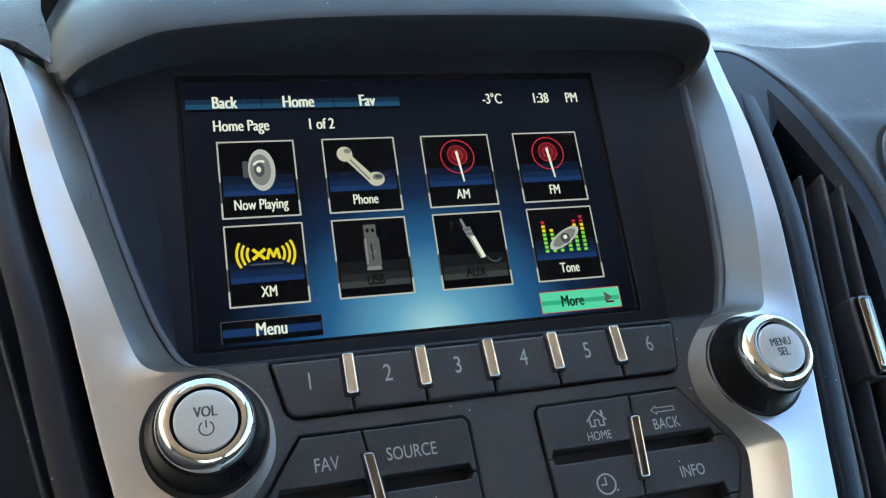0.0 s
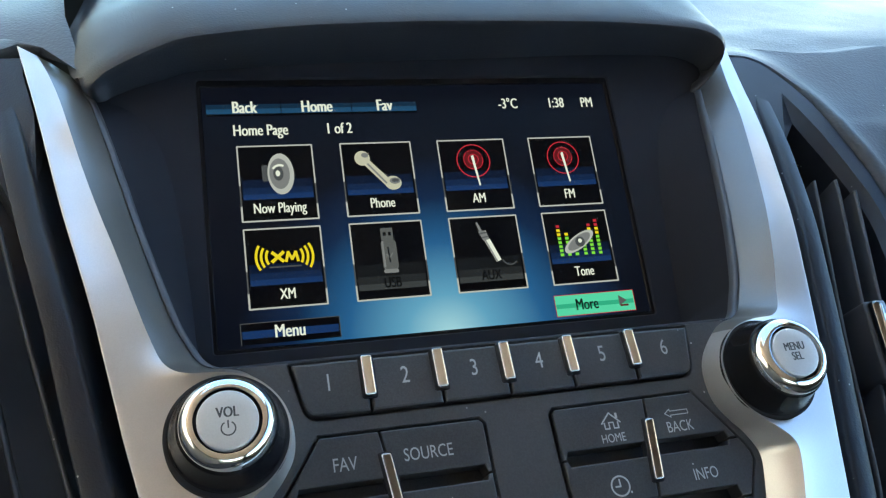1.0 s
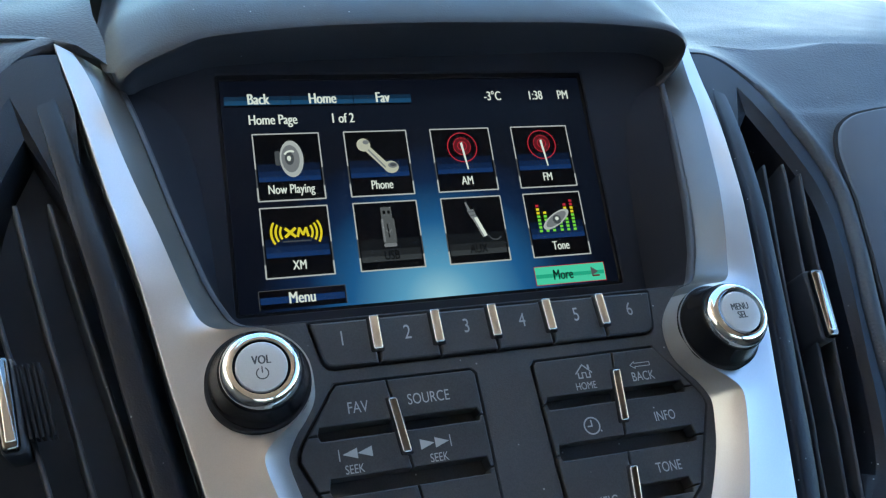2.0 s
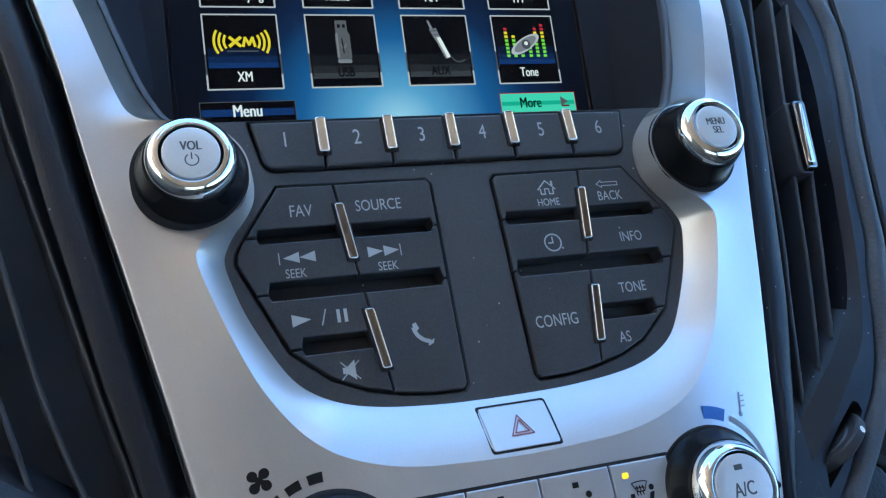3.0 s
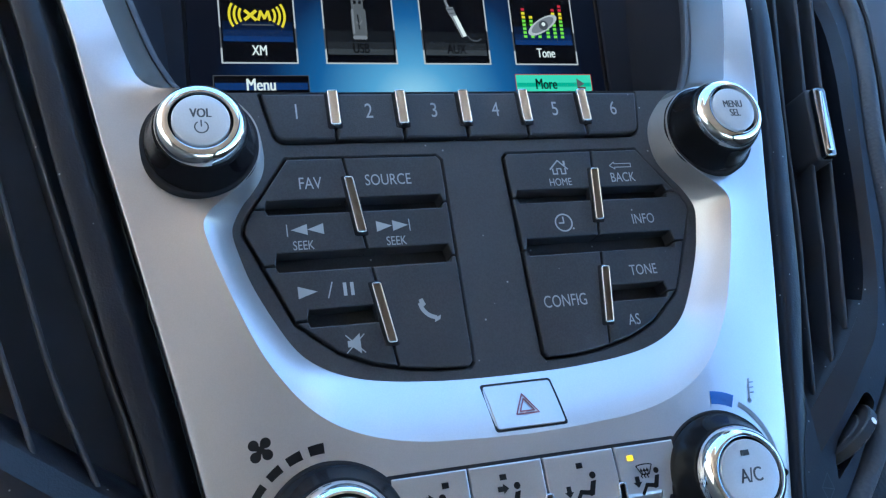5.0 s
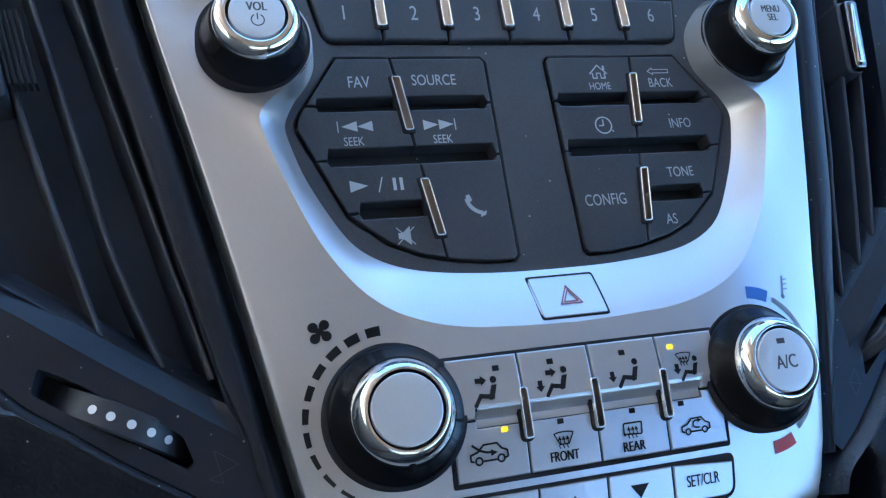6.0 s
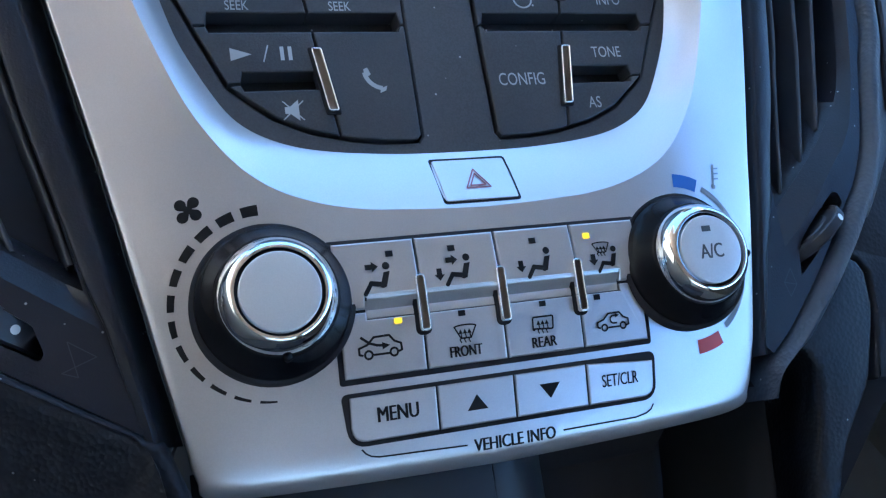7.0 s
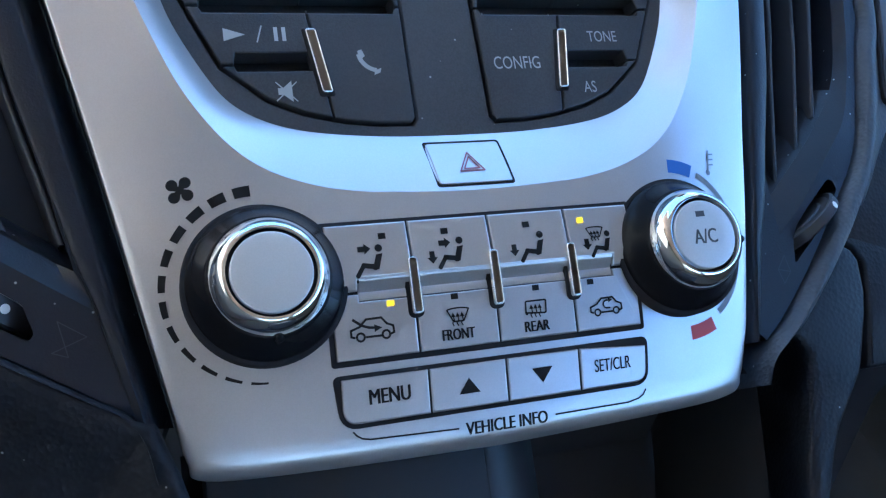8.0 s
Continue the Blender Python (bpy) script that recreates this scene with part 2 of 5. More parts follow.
class Print:
    """Flat printing: patches in the plane of a face."""

    def __init__(self):
        self.patches = []

    def patch(self, pts):
        self.patches.append([tuple(p) for p in pts])
        return self

    def line(self, pts, w):
        for a, b in zip(pts, pts[1:]):
            a, b = Vector(a), Vector(b)
            d = (b - a).normalized()
            n = Vector((-d.y, d.x)) * w / 2
            a, b = a - d * w * 0.25, b + d * w * 0.25
            self.patch([a - n, b - n, b + n, a + n])
        return self

    def disc(self, x, z, r, steps=18, squash=1.0):
        return self.patch([(x + r * math.cos(2 * math.pi * k / steps), z + r * squash * math.sin(2 * math.pi * k / steps)) for k in range(steps)])

    def arc(self, x, z, r, a, b, w, steps=14, w2=None):
        w2 = w if w2 is None else w2
        spots = [(math.radians(a + (b - a) * k / steps), w + (w2 - w) * k / steps) for k in range(steps + 1)]
        for (t, u), (s, v) in zip(spots, spots[1:]):
            self.patch([(x + (r - u / 2) * math.cos(t), z + (r - u / 2) * math.sin(t)), (x + (r + u / 2) * math.cos(t), z + (r + u / 2) * math.sin(t)),
                        (x + (r + v / 2) * math.cos(s), z + (r + v / 2) * math.sin(s)), (x + (r - v / 2) * math.cos(s), z + (r - v / 2) * math.sin(s))])
        return self

    def ring(self, x, z, r, w, steps=28):
        return self.arc(x, z, r, 0, 360, w, steps)

    def words(self, text, x, z, high, wide=0.8, bold=0.0, span=0.0):
        """Text centred on a spot, with capitals of that height, and of that span where one is given."""
        curve = bpy.data.curves.new("words", "FONT")
        curve.body, curve.size, curve.align_x, curve.resolution_u = text, 1.0, "CENTER", 4
        ob = new("words", curve)
        mesh = bpy.data.meshes.new_from_object(ob.evaluated_get(bpy.context.evaluated_depsgraph_get()))
        k = high / 0.69
        if span:
            ends = [v.co.x for v in mesh.vertices]
            wide = span / k / (max(ends) - min(ends))
        for dx in (-bold, bold) if bold else (0.0,):
            for f in mesh.polygons:
                self.patch([(x + (mesh.vertices[v].co.x * wide + dx) * k, z - high / 2 + mesh.vertices[v].co.y * k) for v in f.vertices])
        bpy.data.objects.remove(ob)
        bpy.data.curves.remove(curve)
        bpy.data.meshes.remove(mesh)
        return self

    def shift(self, dx, dz, k=1.0):
        self.patches = [[(dx + x * k, dz + z * k) for x, z in p] for p in self.patches]
        return self

    def put(self, name, face, off, mat, parent, label=""):
        bm = bmesh.new()
        for pts in self.patches:
            try:
                bm.faces.new([bm.verts.new((x, face(x, z) + off, z)) for x, z in pts])
            except ValueError:
                pass
        return part(name, bm, mat, parent, label, smooth=0)


def flat(x, z):
    return 0.0


_SZ = np.arange(-200, 260, 2.0)


def eased(z, y):
    """A depth along the height of the surround, with its corners rounded."""
    return np.convolve(np.pad(np.interp(_SZ, z, y), 4, "edge"), np.ones(9) / 9, "valid")


_MID = eased([-145, -134, -110, -84, -70, -50, 10, 45, 70, 90, 110, 130, 150, 165, 199], [4, 1.5, -4, -7, -7, -7.5, -7.5, -4, -3, -1, 3, 6.5, 11, 16, 27])
_EDGE = eased([-145, -136, -120, -100, -80, -60, -40, -20, 70, 90, 110, 130, 150, 165, 199], [8, 5, 2.5, 1, -0.5, -1, -2, -2.5, -2.5, -1, 3, 6.5, 11.5, 16.5, 27])
# height and half width of the surround
OUTER = [(199, 158), (180, 153.4), (165, 149.7), (150, 146.2), (130, 141.8), (110, 137.3), (90, 132.2), (70, 127.3), (50, 123.3), (30, 119.3), (20, 117), (0, 112.4), (-20, 108), (-40, 103.6), (-60, 99.4), (-80, 95.4), (-100, 91.5), (-120, 87.2), (-136, 84.2)]


def edge_x(z):
    """The half width of the surround."""
    return float(np.interp(-z, [-a for a, _ in OUTER], [b for _, b in OUTER]))


def shell(x, z):
    """The depth of the silver surround, which falls away towards its sides."""
    u = min(1.0, max(0.0, (abs(x) - 40) / (edge_x(z) - 40)))
    mid, side = float(np.interp(z, _SZ, _MID)), float(np.interp(z, _SZ, _EDGE))
    return mid + (side - mid) * u**3


def screen_face(x, z):
    return 43.0 - 0.18 * (z - 86.0)


# ---- the unseen cabin that closes the place and shapes the light: roof, sides with window openings, rear, floor, ground outside ----
def box(bm, x0, y0, z0, x1, y1, z1):
    v = [bm.verts.new((x, y, z)) for x in (x0, x1) for y in (y0, y1) for z in (z0, z1)]
    for f in ((0, 1, 3, 2), (4, 6, 7, 5), (0, 4, 5, 1), (2, 3, 7, 6), (0, 2, 6, 4), (1, 5, 7, 3)):
        bm.faces.new([v[n] for n in f])


def fixed(name, boxes, mat, label, category):
    """A piece of the setting, out of upright blocks, in world metres."""
    bm = bmesh.new()
    for b in boxes:
        box(bm, *b)
    bmesh.ops.recalc_face_normals(bm, faces=bm.faces)
    mesh = bpy.data.meshes.new(name)
    bm.to_mesh(mesh)
    bm.free()
    mesh.materials.append(mat)
    return tagged(new(name, mesh), label, category, kind="structure")


# driver's-side forward pieces are added so the right slope reflects beige
fixed("ceiling", [(-0.56, -2.3, 1.6, 0.56, 0.02, 1.66), (-0.74, -2.3, 1.59, -0.562, -0.05, 1.66), (-0.5, 0.02, 1.602, -0.28, 0.22, 1.66), (-0.74, -0.05, 1.604, -0.502, 0.44, 1.66), (-0.5, 0.222, 1.604, -0.28, 0.44, 1.66)], LINING, "beige cloth headliner over the front seats, unseen, with forward pieces added for reflections", "ceiling")
fixed("floor", [(-0.8, -2.3, 0.25, 0.8, 0.9, 0.3)], TRIM_DARK, "dark carpet on the car's floor", "floor")
# high sill keeps window light off the driver's lower panels
fixed("wall_left", [(-0.8, -2.3, 0.3, -0.72, 0.9, 1.1), (-0.8, -2.3, 1.5, -0.745, 0.05, 1.66), (-0.8, -2.3, 1.1, -0.72, -0.45, 1.5)], TRIM_TAN, "unseen driver's side of the cabin with window opening, high sill to block light", "wall")
# the inner rail narrows the bright window in reflections
fixed("wall_right", [(0.72, -2.3, 0.3, 0.8, 0.9, 0.95), (0.565, -2.3, 1.46, 0.62, 0.3, 1.66), (0.72, -2.3, 0.95, 0.8, -1.9, 1.54), (0.625, -2.3, 1.54, 0.8, -1.9, 1.66)], TRIM_DARK, "unseen passenger's side of the cabin with window opening and light-limiting rail", "wall")


def glazing(name, colour):
    m = bpy.data.materials.new(name)
    m.use_nodes = True
    b = m.node_tree.nodes["Principled BSDF"]
    b.inputs["Base Color"].default_value = (*colour, 1)
    b.inputs["Roughness"].default_value, b.inputs["Transmission Weight"].default_value, b.inputs["IOR"].default_value = 0.0, 1.0, 1.45
    return m


def pane(name, bm, mat, label, at, shade=False):
    bmesh.ops.recalc_face_normals(bm, faces=bm.faces)
    mesh = bpy.data.meshes.new(name)
    bm.to_mesh(mesh)
    bm.free()
    mesh.materials.append(mat)
    ob = tagged(new(name, mesh), label, "window", kind="structure")
    ob.matrix_basis = at
    ob.visible_shadow = shade


# unseen panes, added with tints that dim and colour the incoming light
_side = bmesh.new()
box(_side, 0.0, -1.89, 0.0, 0.004, 0.62, 0.53)
pane("window_1", _side, glazing("tinted_glass", (0.43, 0.5, 0.57)), "tinted glass of the passenger's window, unseen, added to dim light from the right", pose(0.725, 0, 0.95, 0, -11.5, 0))
_bow = [(0.0, 1.672), (0.2, 1.672), (0.44, 1.668), (0.52, 1.62), (0.95, 1.06)]
_bow += [(y + 0.004, z + 0.005) for y, z in _bow[::-1]]
_front = grid([[(x, y, z) for y, z in _bow] for x in (-0.79, 0.62)], True)
for end in (0, 1):
    _front.verts.ensure_lookup_table()
    for n in range(4):
        _front.faces.new([_front.verts[end * 10 + k] for k in (n, n + 1, 8 - n, 9 - n)])
pane("window_2", _front, glazing("green_tinted_glass", (0.76, 0.88, 0.89)), "faintly green-tinted glass of the windscreen, unseen, added to filter the sky's colour", pose(0, 0, 0))
_rear = bmesh.new()
box(_rear, -0.66, -2.332, 1.0, 0.66, -2.328, 1.5)
pane("window_3", _rear, glazing("rear_filter_glass", (0.33, 0.35, 0.37)), "dark tinted glass of the rear window, unseen, added to limit light from behind", pose(0, 0, 0), True)
fixed("facade", [(-6.0, -30, 0, -4.5, 12, 5.0)], FACADE, "tan building wall beside the parked car", "building")
# unseen; its beige warms the reflections in the chrome rings
fixed("wall_rear", [(-0.8, -2.36, 0.3, 0.8, -2.3, 1.0), (-0.8, -2.36, 1.5, 0.8, -2.3, 1.66), (-0.8, -2.36, 1.0, -0.66, -2.3, 1.5), (0.66, -2.36, 1.0, 0.8, -2.3, 1.5)], SEAT_CLOTH, "beige cloth rear end of the cabin with window opening", "wall")
fixed("wall_front", [(-0.8, 0.9, 0.25, 0.8, 0.96, 1.05)], TRIM_DARK, "dark firewall below the windscreen", "wall")
fixed("ground", [(-900, -900, -0.05, 900, 900, 0.0)], GROUND, "pale snow-dusted parking lot round the car", "ground")


# ---- the silver surround: two arms beside the display, rings at the knobs, a broad panel below ----
def ring_spot(angle, r=18.2):
    return -90.6 + r * math.cos(radians(angle)), 27.4 + r * math.sin(radians(angle))


# height of the outer edge, the crease x z and its depth, foot of the slope x z and its depth
STATIONS = [
    (199, -150.5, 193, 25, -139, 187, 30),
    (182, -145.4, 180, 20, -134.5, 177, 26),
    (165, -140.7, 165, 15, -130.3, 165, 22),
    (149, -136.6, 149, 10, -126, 149, 18.3),
    (130, -131.8, 130, 6.3, -121.2, 130, 15),
    (110, -126.2, 110, 2.3, -116.3, 110, 12.5),
    (91, -120.3, 91, -1.5, -111.2, 91, 10),
    (71, -114.4, 71, -2.6, -105.2, 71, 8.5),
    (60, -110.8, 60, -2.6, -100.8, 61, 8),
    (52, -107.4, 52, -4, -97.6, 55.5, 7),
    (46, -101.4, 47.6, -6.8, -93.5, 52.4, 5),
    (40, -91.5, 46.3, -9, -86.5, 50.3, 2),
    (35, *ring_spot(60), -9.6, *ring_spot(61, 21.2), 1.1),
    (29, *ring_spot(22), -9.6, *ring_spot(23, 20.2), 1.0),
    (22, *ring_spot(-16), -9.6, *ring_spot(-15, 20.0), 1.0),
    (16, *ring_spot(-52), -9.4, *ring_spot(-42, 20.0), 1.0),
    (9, -86.4, 7.6, -9.0, -78.6, 10.6, 1.0),
    (4, -90.5, 3.6, -8.6, -81.8, 5.0, 1.0),
    (-1, -91.5, -0.6, -8.5, -82.9, 0.4, 1.0),
    (-9, -89.6, -8.5, -8.5, -81.2, -7.2, 1.0),
    (-22, -86.0, -19.6, -8.5, -77.9, -17.6, 1.0),
    (-45, -79.8, -36.0, -8.4, -70.6, -32.4, 1.0),
    (-66, -74.0, -46.8, -8.2, -65.0, -40.3, 1.0),
    (-85, -66.6, -56.6, -8.0, -57.6, -45.4, 1.0),
    (-105, -57.4, -63.6, -7.6, -48.4, -48.8, 1.0),
    (-125, -45.0, -68.4, -7.4, -37.5, -50.7, 1.0),
    (-135, -33, -70.6, -7.2, -28, -51.6, 1.0),
]
# along the foot of the surround the outer edge is given by its x as well
FOOT_STATIONS = [(-80, -140.3, -26, -71.1, -7.1, -21, -52.1, 1), (-50, -142.3, -14, -71.8, -7.1, -12, -52.4, 1), (0, -143.5, 0, -72.2, -7.1, 0, -52.5, 1)]
FULL = [(-edge_x(row[0]), *row) for row in STATIONS] + FOOT_STATIONS
ARM = 12                             # the stations beside the display


def surround_rows():
    s = spline(FULL, 10)
    for column in range(2, 8):
        s[3:-3, column] = np.convolve(s[:, column], np.ones(7) / 7, "valid")
    whole = np.vstack([s, s[-2::-1] * [-1, 1, -1, 1, 1, -1, 1, 1]])
    rows = [[] for _ in range(33)]
    for ox, oz, fx, fz, fy, ix, iz, iy in whole:
        low = np.interp(oz, [-140, -120], [1, 0])
        soft = 0.6 + 4.6 * low
        n = Vector((fx - ox, fz - oz)).normalized()
        line = [(ox, shell(ox, oz) + 22, oz)]
        for k in range(5):
            a = k / 4 * math.pi / 2
            x, z = ox + n.x * soft * (1 - math.cos(a)), oz + n.y * soft * (1 - math.cos(a))
            line.append((x, shell(x, z) + soft * (1 - math.sin(a)), z))
        sx, sz = ox + n.x * soft, oz + n.y * soft
        lift = fy - shell(fx, fz)
        for k in range(1, 17):
            t = k / 16
            x, z = sx + (fx - sx) * t, sz + (fz - sz) * t
            line.append((x, shell(x, z) + lift * t**2, z))
        # the slope below the crease
        across = Vector((ix - fx, iz - fz))
        for k in range(11):
            t = k / 10
            line.append((fx + across.x * t, fy + (iy - fy) * t - 0.5 * math.sin(t * math.pi), fz + across.y * t))
        for row, p in zip(rows, line):
            row.append(p)
    return rows


surround = thing("console_surround", (0, 0, -60), "silver-painted plastic surround of the centre console, dusty and scuffed", "console")
ROWS_S = surround_rows()
last, cut = len(ROWS_S[0]), 10 * ARM
_form = grid(ROWS_S)
SKIN = BVHTree.FromBMesh(_form)
_form.free()


def skin(x, z):
    """The depth of the silver skin as it is formed, slopes included."""
    hit = SKIN.ray_cast(Vector((x, -80, z)), Vector((0, 1, 0)))[0]
    return hit.y if hit else shell(x, z)


part("surround_shell", grid(ROWS_S[:23]), SILVER, surround, smooth=28)
part("inner_slope", grid([row[cut : last - cut] for row in ROWS_S[22:]]), SILVER, surround, smooth=75)
# slopes beside the display get the darkened silver in place of real shading
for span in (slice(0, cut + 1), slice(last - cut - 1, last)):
    part("arm_slope", grid([row[span] for row in ROWS_S[22:]]), SILVER_SHADED, surround, "slope beside the display, darkened for its dark reflection", smooth=40)

# ---- display recess and hood ----
recess = thing("display_housing", (0, 30, 130), "matt black plastic housing set deep round the display", "housing")
s = spline([row[5:] for row in FULL[:ARM]], 6)
left = [Vector((x, y + 0.6, z)) for x, z, y in s]
side_rows = []
for k in range(7):
    t = k / 6
    side_rows.append([(p.x + (-97 - p.x) * t, p.y + (screen_face(0, max(p.z, 66)) + 2.5 - p.y) * t**0.8, p.z + (max(66, p.z) - p.z) * t) for p in left])
part("side_wall", grid(side_rows), HOUSING, recess, smooth=60)
part("side_wall", grid([[(-x, y, z) for x, y, z in row] for row in side_rows]), HOUSING, recess, smooth=60)
lip_rows = [[(x, y, z) for x in np.linspace(-98, 98, 20)] for y, z in ((1.2, 50.0), (1.5, 50.6), (3, 51.4), (12, 55), (30, 61), (48, 66))]
part("shelf", grid(lip_rows), HOUSING, recess, smooth=60)
part("screen_bezel", pierced(rounded([(-112, 60), (112, 60), (112, 150), (136, 165), (136, 200), (-128, 200), (-128, 165), (-112, 150)], 3), [rounded(rect(-92.5, 71.5, 87, 180.5), 1.5)], lambda x, z: screen_face(x, z) - 1.5, 6), HOUSING, recess)
part("inner_frame", pierced(rounded(rect(-92.6, 71.4, 87.1, 180.6), 1.5), [rounded(rect(-90.8, 73.2, 85.3, 177.8), 1)], lambda x, z: screen_face(x, z) - 0.6, 4), GLOSS, recess)
arm_lip = [(x, y, z) for x, z, y in spline([row[5:] for row in FULL[:ARM]], 6)]
for sx in (-1, 1):
    rows = [[(sx * (abs(x) - dx), y + dy, z) for x, y, z in arm_lip] for dx, dy in ((-0.2, 0.4), (0.2, -0.7), (1.4, -0.9), (2.4, -0.2), (2.7, 2.5))]
    part("edge_trim", grid(rows), PADS, recess, "thin grey edge strip", smooth=50)

LIP = [(-134, 20, 175), (-130.5, 15, 170), (-124.4, 11, 173.2), (-115.6, 8, 176.8), (-106, 5, 179.8), (-95, 3, 183), (-72, 0.3, 184.5), (-52, -1, 185.8), (-34, -2, 186.3), (0, -2.5, 187.5), (38, -2, 188.5), (80, -0.5, 190), (117, 2, 190), (131, 3, 188), (138, 5, 184), (139, 9, 179), (134, 16, 173), (128, 26, 171)]
lip = spline(LIP, 6)
over = []
for dy, dz, spread in ((30, 1.5, 0.965), (16, 0.6, 0.985), (6, 0.0, 0.997), (1.5, -0.3, 1.0), (0.2, 0.4, 1.002), (0, 1.6, 1.003), (0.6, 5, 1.012), (3, 13, 1.03), (9, 25, 1.05), (19, 41, 1.06), (36, 64, 1.06), (62, 98, 1.06), (110, 160, 1.06), (230, 312, 1.06)):
    over.append([(x * spread, y + dy, z + dz - (max(0, abs(x) - 100) * 0.2 if 8 < dz < 30 else 0)) for x, y, z in lip])
dash = thing("dashboard", (0, 120, 200), "dark blue-grey grained dashboard with a hood over the display", "dashboard")
part("hood", grid(over), HOOD, dash, "finely grained hood over the display", smooth=50)

# ---- display ----
display = thing("touchscreen", (-2.8, 35, 125), "lit colour display showing a dark blue home menu", "screen")


def backdrop_material():
    m = bpy.data.materials.new("menu_backdrop")
    m.use_nodes = True
    nt = m.node_tree
    b = nt.nodes["Principled BSDF"]
    b.inputs["Base Color"].default_value, b.inputs["Roughness"].default_value = (0.004, 0.004, 0.005, 1), 0.3
    b.inputs["Specular IOR Level"].default_value = 0.05
    co = nt.nodes.new("ShaderNodeTexCoord")
    place = nt.nodes.new("ShaderNodeMapping")
    place.inputs["Location"].default_value = (0.0, 0.0, 0.72)
    place.inputs["Scale"].default_value = (13.5, 0.0, 14.5)
    ball = nt.nodes.new("ShaderNodeTexGradient")
    ball.gradient_type = "SPHERICAL"
    ramp = nt.nodes.new("ShaderNodeValToRGB")
    stops = ((0.0, (0.002, 0.003, 0.007)), (0.25, (0.004, 0.014, 0.045)), (0.5, (0.015, 0.08, 0.2)), (0.78, (0.09, 0.26, 0.4)), (1.0, (0.3, 0.5, 0.56)))
    for n, (at, colour) in enumerate(stops):
        e = ramp.color_ramp.elements[n] if n < 2 else ramp.color_ramp.elements.new(at)
        e.position, e.color = at, (*colour, 1)
    nt.links.new(co.outputs["Object"], place.inputs["Vector"])
    nt.links.new(place.outputs["Vector"], ball.inputs["Vector"])
    nt.links.new(ball.outputs["Fac"], ramp.inputs["Fac"])
    nt.links.new(ramp.outputs["Color"], b.inputs["Emission Color"])
    b.inputs["Emission Strength"].default_value = 0.112
    return m


part("panel_glass", slab(rect(-90.9, 73.0, 85.4, 178.0), screen_face, 0.0, 3.0, 0.1), backdrop_material(), display)
LIT = {name: glow("lit_" + name, colour, power * 0.82) for name, colour, power in (
    ("white", (0.75, 0.77, 0.68), 0.105), ("grey", (0.62, 0.63, 0.6), 0.075), ("steel", (0.4, 0.41, 0.42), 0.05), ("dim", (0.14, 0.15, 0.16), 0.05), ("navy", (0.008, 0.03, 0.11), 0.11),
    ("navy_soft", (0.008, 0.026, 0.09), 0.07), ("navy_faint", (0.006, 0.018, 0.06), 0.045), ("bar", (0.02, 0.09, 0.2), 0.075), ("bar_soft", (0.012, 0.045, 0.1), 0.055),
    ("black", (0.001, 0.001, 0.002), 0.03), ("green", (0.09, 0.55, 0.33), 0.12), ("leaf", (0.2, 0.6, 0.05), 0.11), ("red", (0.4, 0.02, 0.035), 0.12), ("dark_red", (0.12, 0.008, 0.012), 0.1),
    ("yellow", (0.75, 0.58, 0.02), 0.105), ("dark_green", (0.03, 0.3, 0.17), 0.14), ("smoke", (0.02, 0.023, 0.026), 0.03), ("soot", (0.05, 0.055, 0.06), 0.035), ("ash", (0.09, 0.1, 0.105), 0.045), ("pewter", (0.2, 0.21, 0.21), 0.05), ("cream", (0.6, 0.58, 0.45), 0.09))}


def lit(name, what, colour, level, parent=display):
    return what.put(name, screen_face, -0.12 * level, LIT[colour], parent)


bar = lit("menu_bar", Print().patch(rect(-89.3, 166.2, -3.5, 168.4)), "bar", 1)
lit("menu_bar_top", Print().patch(rect(-89.3, 168.4, -3.5, 170.4)), "bar_soft", 1, bar)
lit("menu_bar_shade", Print().patch(rect(-89.3, 165.2, -3.5, 166.2)).patch(rect(-60.2, 164.8, -59.8, 172)).patch(rect(-31.3, 164.8, -30.9, 172)), "black", 2, bar)
for text, x in (("Back", -74.5), ("Home", -45.5), ("Fav", -17.3)):
    lit("caption", Print().words(text, x, 169.0, 5.0, 0.7, 0.03), "white", 3, bar)
lit("clock_text", Print().words("1:38", 60.3, 168.8, 4.6, 0.7, 0.018).words("PM", 75.3, 168.8, 4.6, 0.7, 0.018), "white", 2)
lit("temperature_text", Print().words("-3°C", 37.8, 168.8, 4.6, 0.7, 0.018), "white", 2)
lit("page_title", Print().words("Home Page", -68.8, 159.2, 4.6, 0.7, 0.022).words("1 of 2", -37.4, 159.2, 4.6, 0.7, 0.022), "white", 2)


